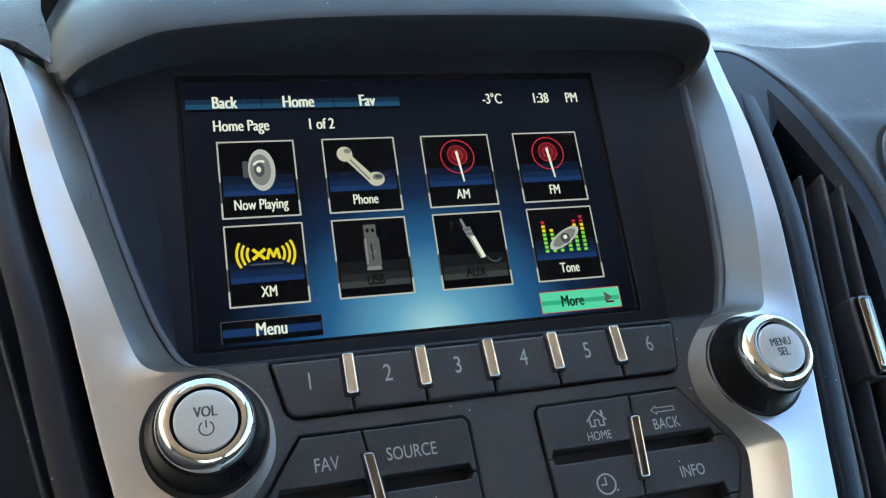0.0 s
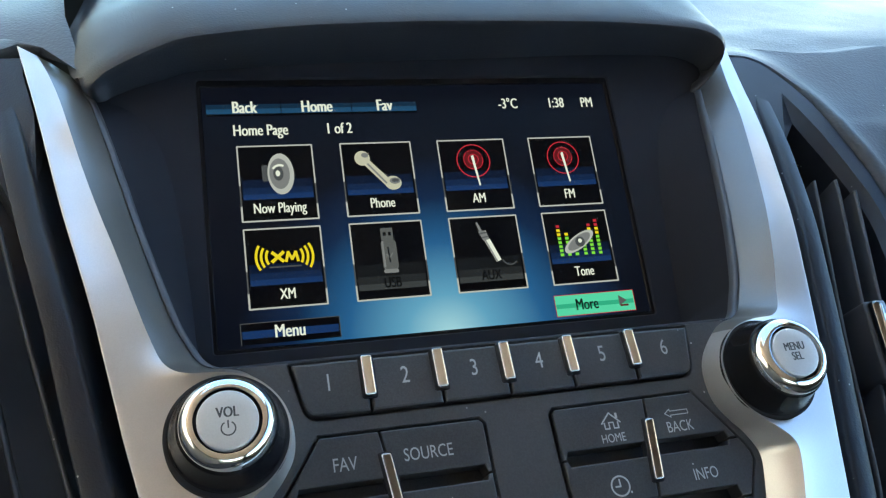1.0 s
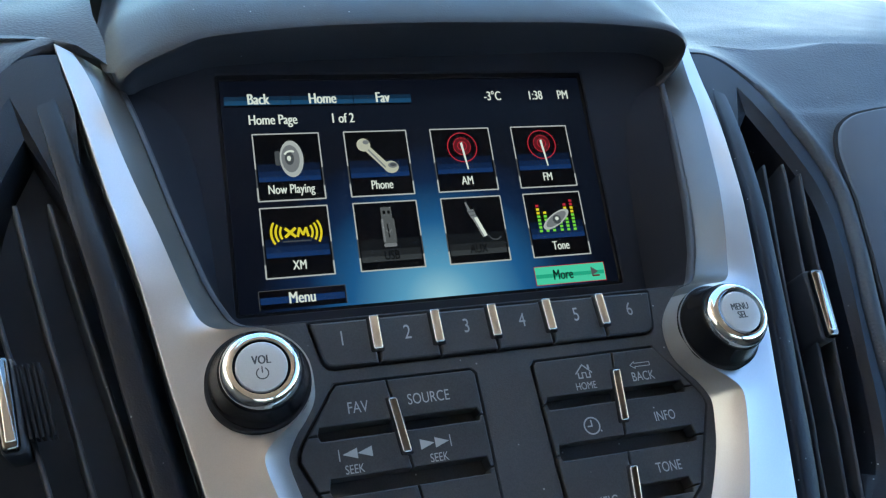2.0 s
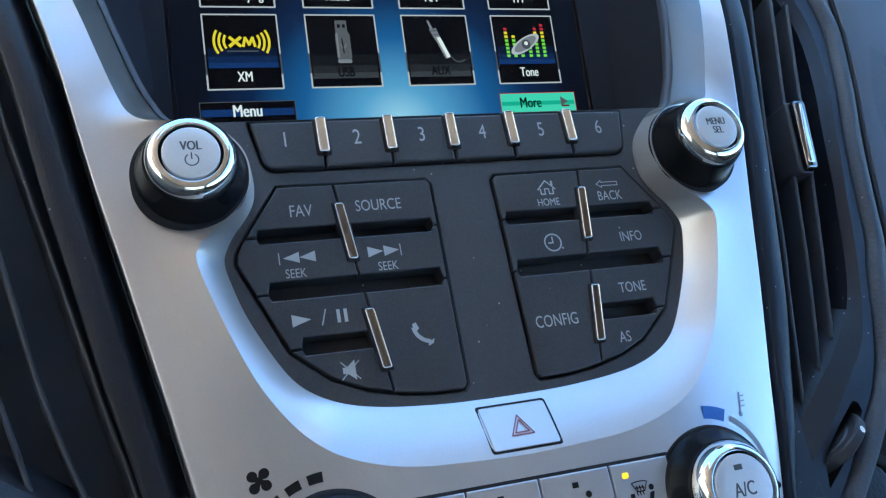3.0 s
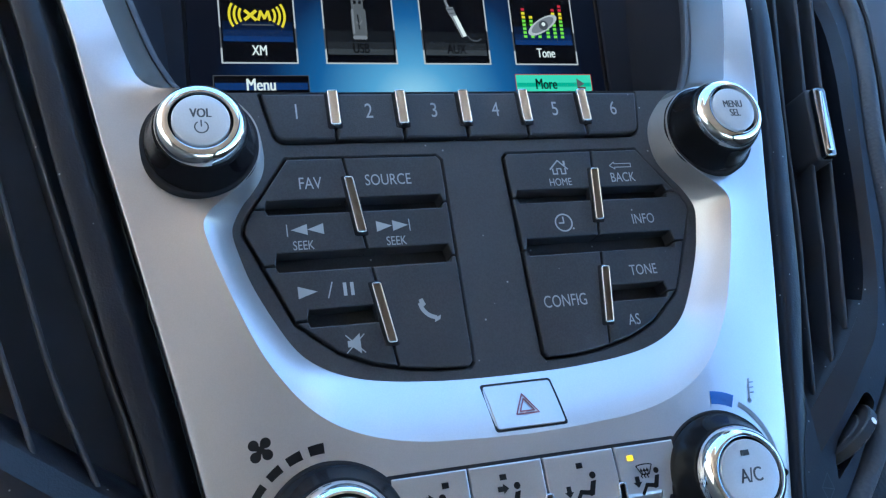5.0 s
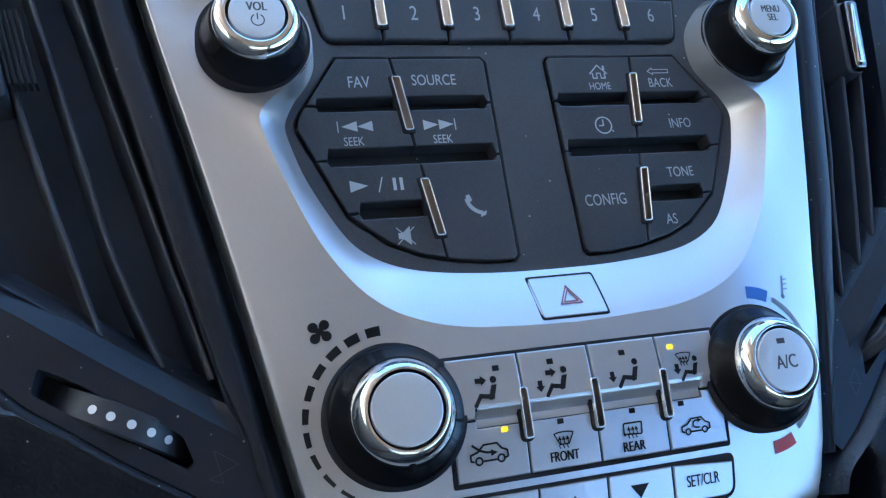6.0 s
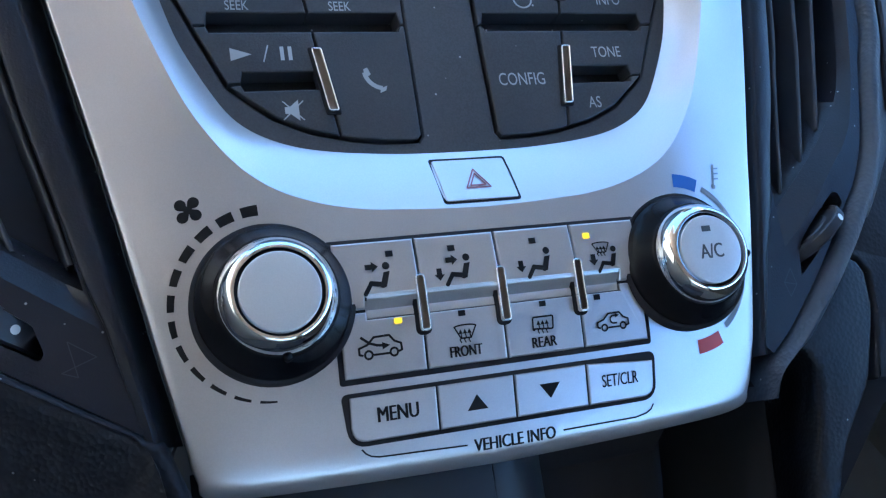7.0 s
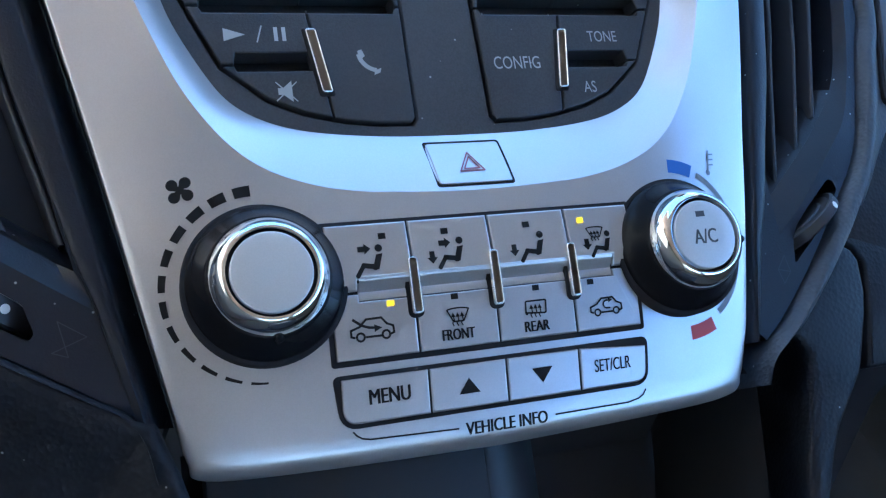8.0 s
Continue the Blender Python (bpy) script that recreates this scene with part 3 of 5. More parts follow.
def tile(x, z, caption, dim=False):
    """One icon tile of the menu: glossy square, bright rim, caption."""
    w, h = 14.6, 15.4
    base = lit("menu_tile", Print().patch(rect(x - w, z - h, x + w, z + h)), "black", 1)
    rim = Print().line([(x - w, z - 1), (x - w, z + h), (x + w, z + h), (x + w, z - 1)], 0.6).line([(x - w, z - h + 6), (x - w, z - h)], 0.7).line([(x + w, z - h), (x + w, z - h + 6)], 0.7).line([(x - w, z - h), (x + w, z - h)], 0.65)
    lit("tile_rim", rim, "grey", 4, base)
    for side in (-1, 1):
        lit("tile_edge", Print().line([(x + side * w, z - 1), (x + side * w, z - h + 6)], 0.6), "dim", 4, base)
    if not dim:
        for lo, hi, shade in ((-6.6, -4.4, "navy"), (-4.4, -1.8, "navy_soft"), (-1.8, 1.6, "navy_faint")):
            lit("tile_glow", Print().patch(rect(x - w + 1, z + lo, x + w - 1, z + hi)), shade, 2, base)
    else:
        for lo, hi, shade in ((-11.6, -9.2, "ash"), (-9.2, -6.2, "soot"), (-6.2, -1.5, "smoke")):
            lit("tile_shade", Print().patch(rect(x - w + 1, z + lo, x + w - 1, z + hi)), shade, 2, base)
    lit("caption", Print().words(caption, x, z - (10.3 if not dim else 9.0), 4.1, 0.68, 0.016), "white" if not dim else "black", 5, base)
    return base


COLS, TOP, LOW = (-64.0, -23.2, 17.8, 58.7), 136.7, 102.7
t1 = tile(COLS[0], TOP, "Now Playing")
speaker = Print().disc(COLS[0] + 1.5, TOP + 3.5, 5.2, 22, 1.65)
lit("speaker_rim", speaker, "grey", 5, t1)
lit("speaker_dish", Print().disc(COLS[0] + 1.0, TOP + 3.5, 4.0, 20, 1.6), "steel", 6, t1)
lit("speaker_cone", Print().disc(COLS[0] + 0.5, TOP + 3.5, 2.0, 18, 1.5), "dim", 7, t1)
lit("speaker_cap", Print().disc(COLS[0] + 0.3, TOP + 3.5, 0.9, 14, 1.4), "white", 8, t1)
lit("speaker_magnet", Print().patch(rounded(rect(COLS[0] - 5.8, TOP + 0.6, COLS[0] - 3.2, TOP + 7.4), 0.9)), "dim", 4, t1)
lit("speaker_shine", Print().arc(COLS[0] + 1.2, TOP + 3.8, 3.1, 60, 150, 0.9, 8), "white", 8, t1)
t2 = tile(COLS[1], TOP, "Phone")
hx, hz = COLS[1], TOP
lit("handset", Print().disc(hx - 6.2, hz + 8.8, 3.2).patch([(hx - 6.8, hz + 7.2), (hx - 4.0, hz + 8.6), (hx + 4.6, hz - 1.0), (hx + 2.2, hz - 3.2)]).disc(hx + 5.4, hz - 2.2, 3.5, 18, 0.85), "cream", 5, t2)
lit("handset_shade", Print().line([(hx - 4.2, hz + 6.2), (hx + 2.6, hz - 2.2)], 0.7).disc(hx - 5.0, hz + 10.0, 1.5, 14, 0.7).disc(hx + 6.2, hz - 1.4, 2.3, 16, 0.6), "steel", 6, t2)
lit("handset_cup", Print().disc(hx + 6.3, hz - 1.3, 1.5, 14, 0.55), "dim", 7, t2)
for col, word in ((COLS[2], "AM"), (COLS[3], "FM")):
    t3 = tile(col, TOP, word)
    lit("wave_disc", Print().disc(col, TOP + 6.8, 4.4), "dark_red", 5, t3)
    lit("wave_gap", Print().ring(col, TOP + 6.6, 2.2, 0.4).disc(col, TOP + 7, 0.9), "red", 6, t3)
    lit("wave_ring", Print().ring(col, TOP + 6.0, 7.2, 0.5).ring(col, TOP + 6.5, 4.2, 0.45), "red", 5, t3)
    lit("mast", Print().patch([(col - 0.9, TOP + 8), (col + 0.2, TOP + 8.5), (col + 1.6, TOP - 5), (col + 0.9, TOP - 5.2)]), "white", 7, t3)
t4 = tile(COLS[0], LOW, "XM")
waves = Print()
for k in range(3):
    waves.arc(COLS[0] - 2, LOW + 4, 5 + 1.9 * k, 147, 213, 1.0, 8).arc(COLS[0] + 2, LOW + 4, 5 + 1.9 * k, -33, 33, 1.0, 8)
waves.line([(COLS[0] - 4.6, LOW + 5.8), (COLS[0] - 0.6, LOW + 2.2)], 1.3).line([(COLS[0] - 4.8, LOW + 2.2), (COLS[0] - 0.4, LOW + 5.8)], 1.3)
waves.line([(COLS[0] + 0.4, LOW + 2.1), (COLS[0] + 1.4, LOW + 5.7), (COLS[0] + 2.8, LOW + 2.8), (COLS[0] + 4.3, LOW + 5.7), (COLS[0] + 5, LOW + 2.1)], 1.1)
lit("wave_mark", waves, "yellow", 5, t4)
lit("small_print", Print().line([(COLS[0] - 6, LOW + 0.1), (COLS[0] + 6, LOW + 0.1)], 0.6), "dim", 5, t4)
t5 = tile(COLS[1], LOW, "USB", True)
lit("plug", Print().patch(rounded(rect(COLS[1] - 3, LOW - 4, COLS[1] + 3.2, LOW + 8), 1.5)).patch(rect(COLS[1] - 2.6, LOW + 8, COLS[1] + 2.4, LOW + 13)), "pewter", 5, t5)
lit("plug_detail", Print().patch(rect(COLS[1] - 1.7, LOW + 9.8, COLS[1] - 0.5, LOW + 11.2)).patch(rect(COLS[1] + 0.5, LOW + 9.8, COLS[1] + 1.6, LOW + 11.2)).line([(COLS[1], LOW - 1), (COLS[1] - 0.3, LOW + 5)], 0.5), "black", 6, t5)
lit("plug_shine", Print().patch(rect(COLS[1] - 2.7, LOW - 3, COLS[1] - 1.9, LOW + 7.6)).line([(COLS[1] - 1.2, LOW + 2.2), (COLS[1] + 0.2, LOW + 1.0), (COLS[1] + 1.4, LOW + 2.6)], 0.4), "steel", 6, t5)
lit("plug_cap", Print().patch(rounded(rect(COLS[1] - 3.0, LOW - 5.4, COLS[1] + 3, LOW - 3.8), 0.8)), "steel", 6, t5)
t6 = tile(COLS[2], LOW, "AUX", True)
jx, jz = COLS[2], LOW
lit("jack", Print().patch([(jx - 3.6, jz + 13.0), (jx - 2.7, jz + 13.2), (jx - 1.2, jz + 9.6), (jx - 2.4, jz + 9.2)]).patch([(jx - 2.9, jz + 9.2), (jx + 0.4, jz + 9.6), (jx + 1.4, jz + 6.0), (jx - 1.2, jz + 5.2)]), "steel", 5, t6)
lit("jack_collar", Print().line([(jx - 2.7, jz + 8.2), (jx + 0.6, jz + 8.6)], 0.6).line([(jx - 1.9, jz + 6.4), (jx + 1.2, jz + 6.9)], 0.5), "dim", 6, t6)
lit("jack_grip", Print().patch([(jx - 0.9, jz + 5.2), (jx + 1.6, jz + 5.8), (jx + 5.2, jz - 3.2), (jx + 3.0, jz - 4.0)]), "white", 6, t6)
lit("jack_shade", Print().patch([(jx - 0.9, jz + 5.2), (jx - 0.2, jz + 5.4), (jx + 3.6, jz - 3.8), (jx + 3.0, jz - 4.0)]), "steel", 7, t6)
lit("jack_cable", Print().arc(COLS[2] + 9, LOW - 2, 3.4, 200, 320, 0.6), "dim", 5, t6)
t7 = tile(COLS[3], LOW, "Tone")
for colour, lo, hi in (("leaf", 0, 5), ("yellow", 5, 7), ("red", 7, 9)):
    dots = Print()
    for k, high in enumerate((8, 6, 4, 5, 8, 9)):
        x = COLS[3] - 8.6 + 3.4 * k + (0 if k < 3 else 0.6)
        for n in range(lo, min(high, hi)):
            dots.patch(rect(x - 0.8, LOW - 3.6 + 1.75 * n, x + 0.8, LOW - 2.4 + 1.75 * n))
    lit("level_" + colour, dots, colour, 5, t7)
lit("speaker_rim", Print().patch([(COLS[3] + 5.2 * math.cos(a) * 1.35 + 1.5 * math.sin(a), LOW + 2.2 + 4.0 * math.sin(a) + 2.8 * math.cos(a)) for a in np.linspace(0, 2 * math.pi, 25)[:-1]]), "grey", 6, t7)
lit("speaker_dish", Print().patch([(COLS[3] + 5.2 * math.cos(a) * 1.05 + 1.2 * math.sin(a), LOW + 2.2 + 3.1 * math.sin(a) + 2.2 * math.cos(a)) for a in np.linspace(0, 2 * math.pi, 25)[:-1]]), "steel", 7, t7)
lit("speaker_cone", Print().disc(COLS[3] + 0.3, LOW + 2, 2.2), "dim", 8, t7)
lit("speaker_cap", Print().disc(COLS[3] + 0.3, LOW + 2.4, 0.9), "white", 9, t7)
menu_key = lit("menu_field", Print().patch(rect(-82.5, 74.4, -45.7, 82.2)), "black", 1)
lit("field_glow", Print().patch(rect(-82, 76.5, -46.2, 79.4)), "navy", 2, menu_key)
lit("field_rim", Print().line([(-82.5, 74.4), (-82.5, 82.2), (-45.7, 82.2), (-45.7, 74.4)], 0.3), "dim", 3, menu_key)
lit("caption", Print().words("Menu", -64.5, 78.6, 4.8, 0.74, 0.022), "white", 4, menu_key)
more = lit("more_field", Print().patch(rect(43.0, 74.2, 78.8, 82.8)), "green", 1)
lit("field_band", Print().patch(rect(43.4, 77.4, 78.4, 79.2)), "dark_green", 2, more)
lit("field_rim", Print().line([(43, 74.2), (43, 82.8), (78.8, 82.8), (78.8, 74.2), (43, 74.2)], 0.3), "red", 3, more)
lit("caption", Print().words("More", 57, 78.6, 4.6, 0.7, 0.02), "black", 4, more)
lit("pointer", Print().patch([(71.6, 76.6), (71.6, 81.0), (75.2, 78.6)]), "pewter", 4, more)
lit("pointer_mark", Print().patch([(71.9, 76.2), (75.6, 76.2), (75.6, 77.0), (71.9, 77.0)]), "dark_red", 5, more)

# ---- radio panel with its keys ----
GROUP = [(-64, 25.4), (-13, 25.2), (-11.6, 23.6), (-12.1, -46.8), (-13.4, -48.4), (-23, -48.2), (-33, -47), (-44.7, -44.2), (-54.5, -39.8), (-66.4, -29.8), (-79.4, -0.2), (-79.2, 2.6), (-77.6, 6)]
MIRROR = [(-x, z) for x, z in GROUP][::-1]
ROW_OUT = rounded([(-70.5, 49.3), (-66.6, 31.4), (66.8, 31.4), (70.0, 49.3)], [0.3, 4, 4, 0.3])
half = [(x, z) for x, z, _ in spline([row[5:] for row in FULL[ARM - 1:]], 4)]
plate = half + [(-x, z) for x, z in half[-2::-1]]
plate = [(x, min(z, 50.2)) for x, z in inset(plate, -0.3)]
radio = thing("radio_panel", (0, 2, 0), "charcoal plastic radio panel with flush keys, lightly dusty", "control panel")


def face_one(x, z):
    return 1.0


body = part("faceplate", pierced(plate, [inset(ROW_OUT, -0.3), inset(GROUP, -0.45), inset(MIRROR, -0.45)], face_one, 9, wells=7.5, edge=0.6), PANEL, radio, smooth=30)


def seam(z, sx=-1):
    """The slanting joint between the two columns of keys."""
    return sx * float(np.interp(z, [-46, -13, 25.5], [36.4, 41.2, 45.6]))


def key(name, pts, parent, mat=KEY_PLASTIC, face=flat, front=0.0, back=7.0, edge=0.5, label="", gap=0.28):
    kept = [p for n, p in enumerate(pts) if math.dist(p, pts[n - 1]) > 0.7]
    return part(name, slab(inset(kept, gap), face, front, back, edge), mat, parent, label, smooth=18)


def chrome_bar(parent, pts, face, front, label, plating=None):
    """A plated bar: a bright rim, softened outwards and inwards, round a plain face that lies a little lower, darkened
    for its reflection unless plating is given.
    """
    bm = bmesh.new()
    pts = pts if area(pts) > 0 else pts[::-1]
    rows = [loop_at(bm, inset(pts, d), face, front + dy) for d, dy in ((0, 5), (0, 0.35), (0.1, 0.1), (0.25, 0), (0.38, 0.05), (0.5, 0.35))]
    for a, b in zip(rows, rows[1:]):
        bridge(bm, a, b)
    bar = part("chrome_bar", bm, CHROME, parent, label, smooth=60)
    bm = bmesh.new()
    bm.faces.new(loop_at(bm, inset(pts, 0.45), face, front + 0.3))
    part("bar_face", bm, plating or BAR, bar, smooth=0)


def stepped(pts, edge, to, side):
    """Cuts a groove into a level edge of a key, which stops short of the key's far end."""
    at = [n for n, p in enumerate(pts) if abs(p[1] - edge) < 1e-4]
    if len(at) < 2:
        return pts
    keep = (max if side == "outer" else min)(at, key=lambda n: abs(pts[n][0]))
    out = []
    for n, (x, z) in enumerate(pts):
        if n == keep:
            way = (1 if x < 0 else -1) * (1 if side == "outer" else -1)
            d = 4.0 if side == "outer" else 1.8
            step = [(x, z), (x + way * d, z), (x + way * (d + 0.8), to)]
            out += step if abs(pts[(n + 1) % len(pts)][1] - edge) < 1e-4 else step[::-1]
        elif n in at:
            out.append((x + (0.12 if x > 0 else -0.12) * (to - edge), to))
        else:
            out.append((x, z))
    return out


ROWS_Z = ((27, 10.4), (6.2, -7.5), (-13.0, -26.2), (-31.2, -60))
radio_keys = {}
for sx, group in ((-1, GROUP), (1, MIRROR)):
    a, b = Vector((seam(-46, sx), -46)), Vector((seam(25.5, sx), 25.5))
    across = Vector((sx * (b - a).y, -sx * (b - a).x)).normalized()
    outer_half, inner_half = clipped(group, a, across), clipped(group, a, -across)
    for side, pts, spans in (("outer", outer_half, ROWS_Z), ("inner", inner_half, ROWS_Z[:2] + ((-13.0, -60),))):
        for n, (top, low) in enumerate(spans):
            last_row = n == len(spans) - 1
            joint_up, joint_low = top + (1.8 if n else 0), (low if last_row else spans[n + 1][0] + 1.8)
            piece = clipped(clipped(pts, (0, joint_up), (0, -1)), (0, joint_low), (0, 1))
            if n:
                piece = stepped(piece, joint_up, top, side)
            if not last_row:
                piece = stepped(piece, joint_low, low, side)
            radio_keys[sx, side, n] = key("key", piece, radio)
    # chrome bars across the joints
    for top, low in ((17.8, -2.0), (-19.0, -38.9)):
        x0, x1 = seam(top, sx), seam(low, sx)
        bar_pts = [(x0 - 1.6, top), (x0 + 1.6, top), (x1 + 1.6, low), (x1 - 1.6, low)]
        chrome_bar(radio, rounded(bar_pts, 0.9), flat, -1.7, "chrome bar, face darkened for its dark reflection")
        part("bar_socket", slab(rounded(inset(bar_pts, -0.7), 0.9), flat, -0.25, 3, 0.2), SEAM, radio)

BOUNDS = (-70.5, -46.6, -23.1, -0.2, 22.7, 46.0, 70.2)
presets = []
for n in range(6):
    piece = clipped(clipped(ROW_OUT, (BOUNDS[n], 0), (1, 0)), (BOUNDS[n + 1], 0), (-1, 0))
    presets.append(key("preset_key", piece, radio, front=-0.6, edge=0.9))
    z = 42.2
    Print().words(str(n + 1), (BOUNDS[n] + BOUNDS[n + 1]) / 2 + (0.3 if n else -0.6), z, 5.5, 0.74).put("numeral", flat, -0.72, INK_LIGHT, presets[-1])
for x in BOUNDS[1:-1]:
    chrome_bar(radio, rounded(rect(x - 1.8, 36.3, x + 1.8, 49.4), 0.8), flat, -2.6, "chrome bar", CHROME)
    part("bar_socket", slab(rounded(rect(x - 2.6, 35.6, x + 2.6, 49.2), 1.0), flat, -0.85, 3, 0.2), SEAM, radio)


def on_key(k, what, name="print"):
    what.put(name, flat, -0.12, INK_LIGHT, radio_keys[k], "pale grey printing")


def triangle(x, z, w, h, way=1):
    return [(x - way * w / 2, z - h / 2), (x - way * w / 2, z + h / 2), (x + way * w / 2, z)]


on_key((-1, "outer", 0), Print().words("FAV", -57.3, 16.4, 4.1, 0.74))
on_key((-1, "inner", 0), Print().words("SOURCE", -31.2, 16.8, 3.9, 0.74))
back = Print().patch(triangle(-64.4 + 2.0, 0.4, 5.2, 3.7, -1)).patch(triangle(-57.2, 0.4, 5.2, 3.7, -1)).line([(-66.2, -1.6), (-66.2, 2.3)], 0.35)
on_key((-1, "outer", 1), back.words("SEEK", -61.5, -4.8, 3.0, 0.74))
ahead = Print().patch(triangle(-34.8, 0.2, 5.2, 3.7)).patch(triangle(-29.4, 0.2, 5.2, 3.7)).line([(-26.3, -1.8), (-26.3, 2.2)], 0.35)
on_key((-1, "inner", 1), ahead.words("SEEK", -31.4, -5.0, 3.0, 0.74))
play = Print().patch(triangle(-61.8, -20.3, 6.0, 4.0)).line([(-55.6, -22.6), (-54.0, -17.6)], 0.4)
on_key((-1, "outer", 2), play.patch(rect(-50.7, -22.3, -49.6, -18)).patch(rect(-48.4, -22.3, -47.3, -18)))
mute = Print().patch([(-51.4, -38.8), (-50, -38.8), (-47.4, -41), (-47.4, -34.6), (-50, -36.8), (-51.4, -36.8)]).line([(-52, -40.6), (-46.0, -35)], 0.35).line([(-51.8, -35), (-46.2, -40.8)], 0.35)
on_key((-1, "outer", 3), mute)
receiver = Print()
receiver.patch([(-28.0, -24.6), (-26.4, -24.0), (-25.4, -26.6), (-26.6, -27.6), (-27.8, -27.4)]).patch([(-22.4, -32.4), (-19.8, -31.4), (-20.4, -33.2), (-22.8, -34.2)])
receiver.arc(-20.6, -25.2, 7.2, 186, 262, 1.7, 10)
on_key((-1, "inner", 2), receiver.shift(-4.6, -5.9, 0.8), "handset_mark")
house = Print().line([(28.0, 18.2), (31.4, 21.6), (34.8, 18.2)], 0.5).line([(29.0, 18.4), (29.0, 16.4), (30.7, 16.4)], 0.5).line([(32.2, 16.4), (33.8, 16.4), (33.8, 18.4)], 0.5).line([(30.6, 16.4), (30.6, 18.4), (32.2, 18.4), (32.2, 16.4)], 0.4).patch(rect(33.4, 19.6, 34.2, 21.4))
on_key((1, "inner", 0), house.words("HOME", 31.0, 13.3, 2.8, 0.76))
arrow = Print().line([(51.6, 18.9), (53.6, 20.3), (53.6, 19.6), (60.2, 19.6), (60.2, 18.2), (53.6, 18.2), (53.6, 17.5), (51.6, 18.9)], 0.3)
on_key((1, "outer", 0), arrow.words("BACK", 55.9, 14.3, 3.6, 0.74))
dial = Print().ring(28.9, -2.1, 3.1, 0.55).line([(28.9, 0.0), (28.9, -2.2), (27.2, -2.2)], 0.5).disc(32.2, -4.4, 0.35)
on_key((1, "inner", 1), dial, "clock_mark")
on_key((1, "outer", 1), Print().words("INFO", 60.0, -2.1, 3.7, 0.74))
on_key((1, "outer", 2), Print().words("TONE", 55.2, -21.0, 3.7, 0.74))
on_key((1, "inner", 2), Print().words("CONFIG", 23.5, -29.8, 4.1, 0.72))
on_key((1, "outer", 3), Print().words("AS", 47.3, -38.4, 3.8, 0.74))


# ---- knobs ----
def knob(name, x, z, y, r, height, ring_r, cap_r, label, foot=0.6, bulge=1.3, steps=72):
    k = thing(name, (x, y, z), label, "knob")
    c = (x, y, z)
    part("collar", turned([(r + 0.7, -6), (r + 0.7, 0.5), (r + 0.3, 0.9), (r - 0.5, 0.9)], c, steps), SEAM, k, smooth=50)
    low, mid = height * 0.14, ring_r + 0.45
    bell = [(r - 0.5, -2), (r - 0.5, low * 0.7), (r - 0.8, low)]
    for n in range(1, 13):
        t = n / 12
        bell.append((r - 0.8 + (mid - r + 0.8) * t, low + (height * foot - low) * t ** 1.25))
    bell += [(mid - 0.3, height * (foot + 0.015)), (ring_r - 0.6, height * (foot + 0.015))]
    part("skirt", turned(bell, c, steps), GLOSS, k, "gloss black skirt", smooth=60)
    lip = cap_r + 0.85
    ring = [(ring_r, height * (foot - 0.02))]
    for n in range(15):
        a = math.pi / 2 * n / 14
        ring.append((lip + 0.5 + (ring_r - lip - 0.5) * math.cos(a) ** bulge, height * (foot + 0.02 + (0.97 - foot) * math.sin(a) ** bulge)))
    ring += [(lip + 0.1, height * 0.985), (lip, height * 0.95), (lip, height * 0.8)]
    part("chrome_ring", turned(ring, c, steps), CHROME, k, "polished chrome ring", smooth=60)
    part("gap", turned([(lip + 0.2, height * 0.84), (0, height * 0.84)], c, steps), SEAM, k)
    cap = part("cap", turned([(cap_r, height * 0.8), (cap_r, height * 0.965), (cap_r - 0.15, height * 0.98), (cap_r - 0.5, height * 0.985), (cap_r * 0.6, height * 0.986), (0, height * 0.987)], c, steps), CAPS, k, "satin silver cap", smooth=50)
    return k, cap, lambda px, pz: y - height * 0.99


vol, vol_cap, vol_face = knob("volume_knob", -90.6, 27.2, -8.6, 17.2, 15.6, 13.3, 8.3, "chrome-ringed volume knob with black skirt and silver cap", 0.7, 1.1)
mark = Print().words("VOL", -90.6, 29.4, 2.9, 0.74, 0.03).arc(-90.6, 24.8, 1.9, 120, 420, 0.4, 18).line([(-90.6, 25.0), (-90.6, 27.0)], 0.4)
mark.put("print", vol_face, 0.0, INK_CAP, vol_cap)
sel, sel_cap, sel_face = knob("menu_knob", 90.3, 27.6, -8.6, 17.2, 17.2, 13.3, 8.3, "chrome-ringed menu knob with black skirt and silver cap", 0.7, 1.1)
Print().words("MENU", 90.3, 29.6, 2.7, 0.72, 0.032).words("SEL", 90.3, 26.2, 2.7, 0.72, 0.032).put("print", sel_face, 0.0, INK_CAP, sel_cap)
fan, fan_cap, fan_face = knob("fan_knob", -61.6, -93.5, -6.4, 20.6, 15.2, 15.0, 10.1, "large chrome-ringed fan speed knob with plain silver cap")
heat, heat_cap, heat_face = knob("temperature_knob", 62.3, -93.8, -6.4, 20.6, 14.6, 15.0, 10.1, "large chrome-ringed temperature knob with silver cap")
Print().words("A/C", 62.3, -94.4, 4.2, 0.78, 0.02).put("print", heat_face, 0.0, INK_CAP, heat_cap)
Print().patch(rect(60.4, -88.6, 63.4, -86.9)).put("lamp_window", heat_face, 0.0, INK_CAP, heat_cap)
for k, x, z in ((fan, -61.0, -108.9), (heat, 78.0, -95.2)):
    y = -6.7 - 7.6
    part("pointer", turned([(1.3, -2), (1.3, 1.2), (0.9, 2.0), (0, 2.2)], (x, y, z), 20), GLOSS, k, "small round pointer", smooth=60)

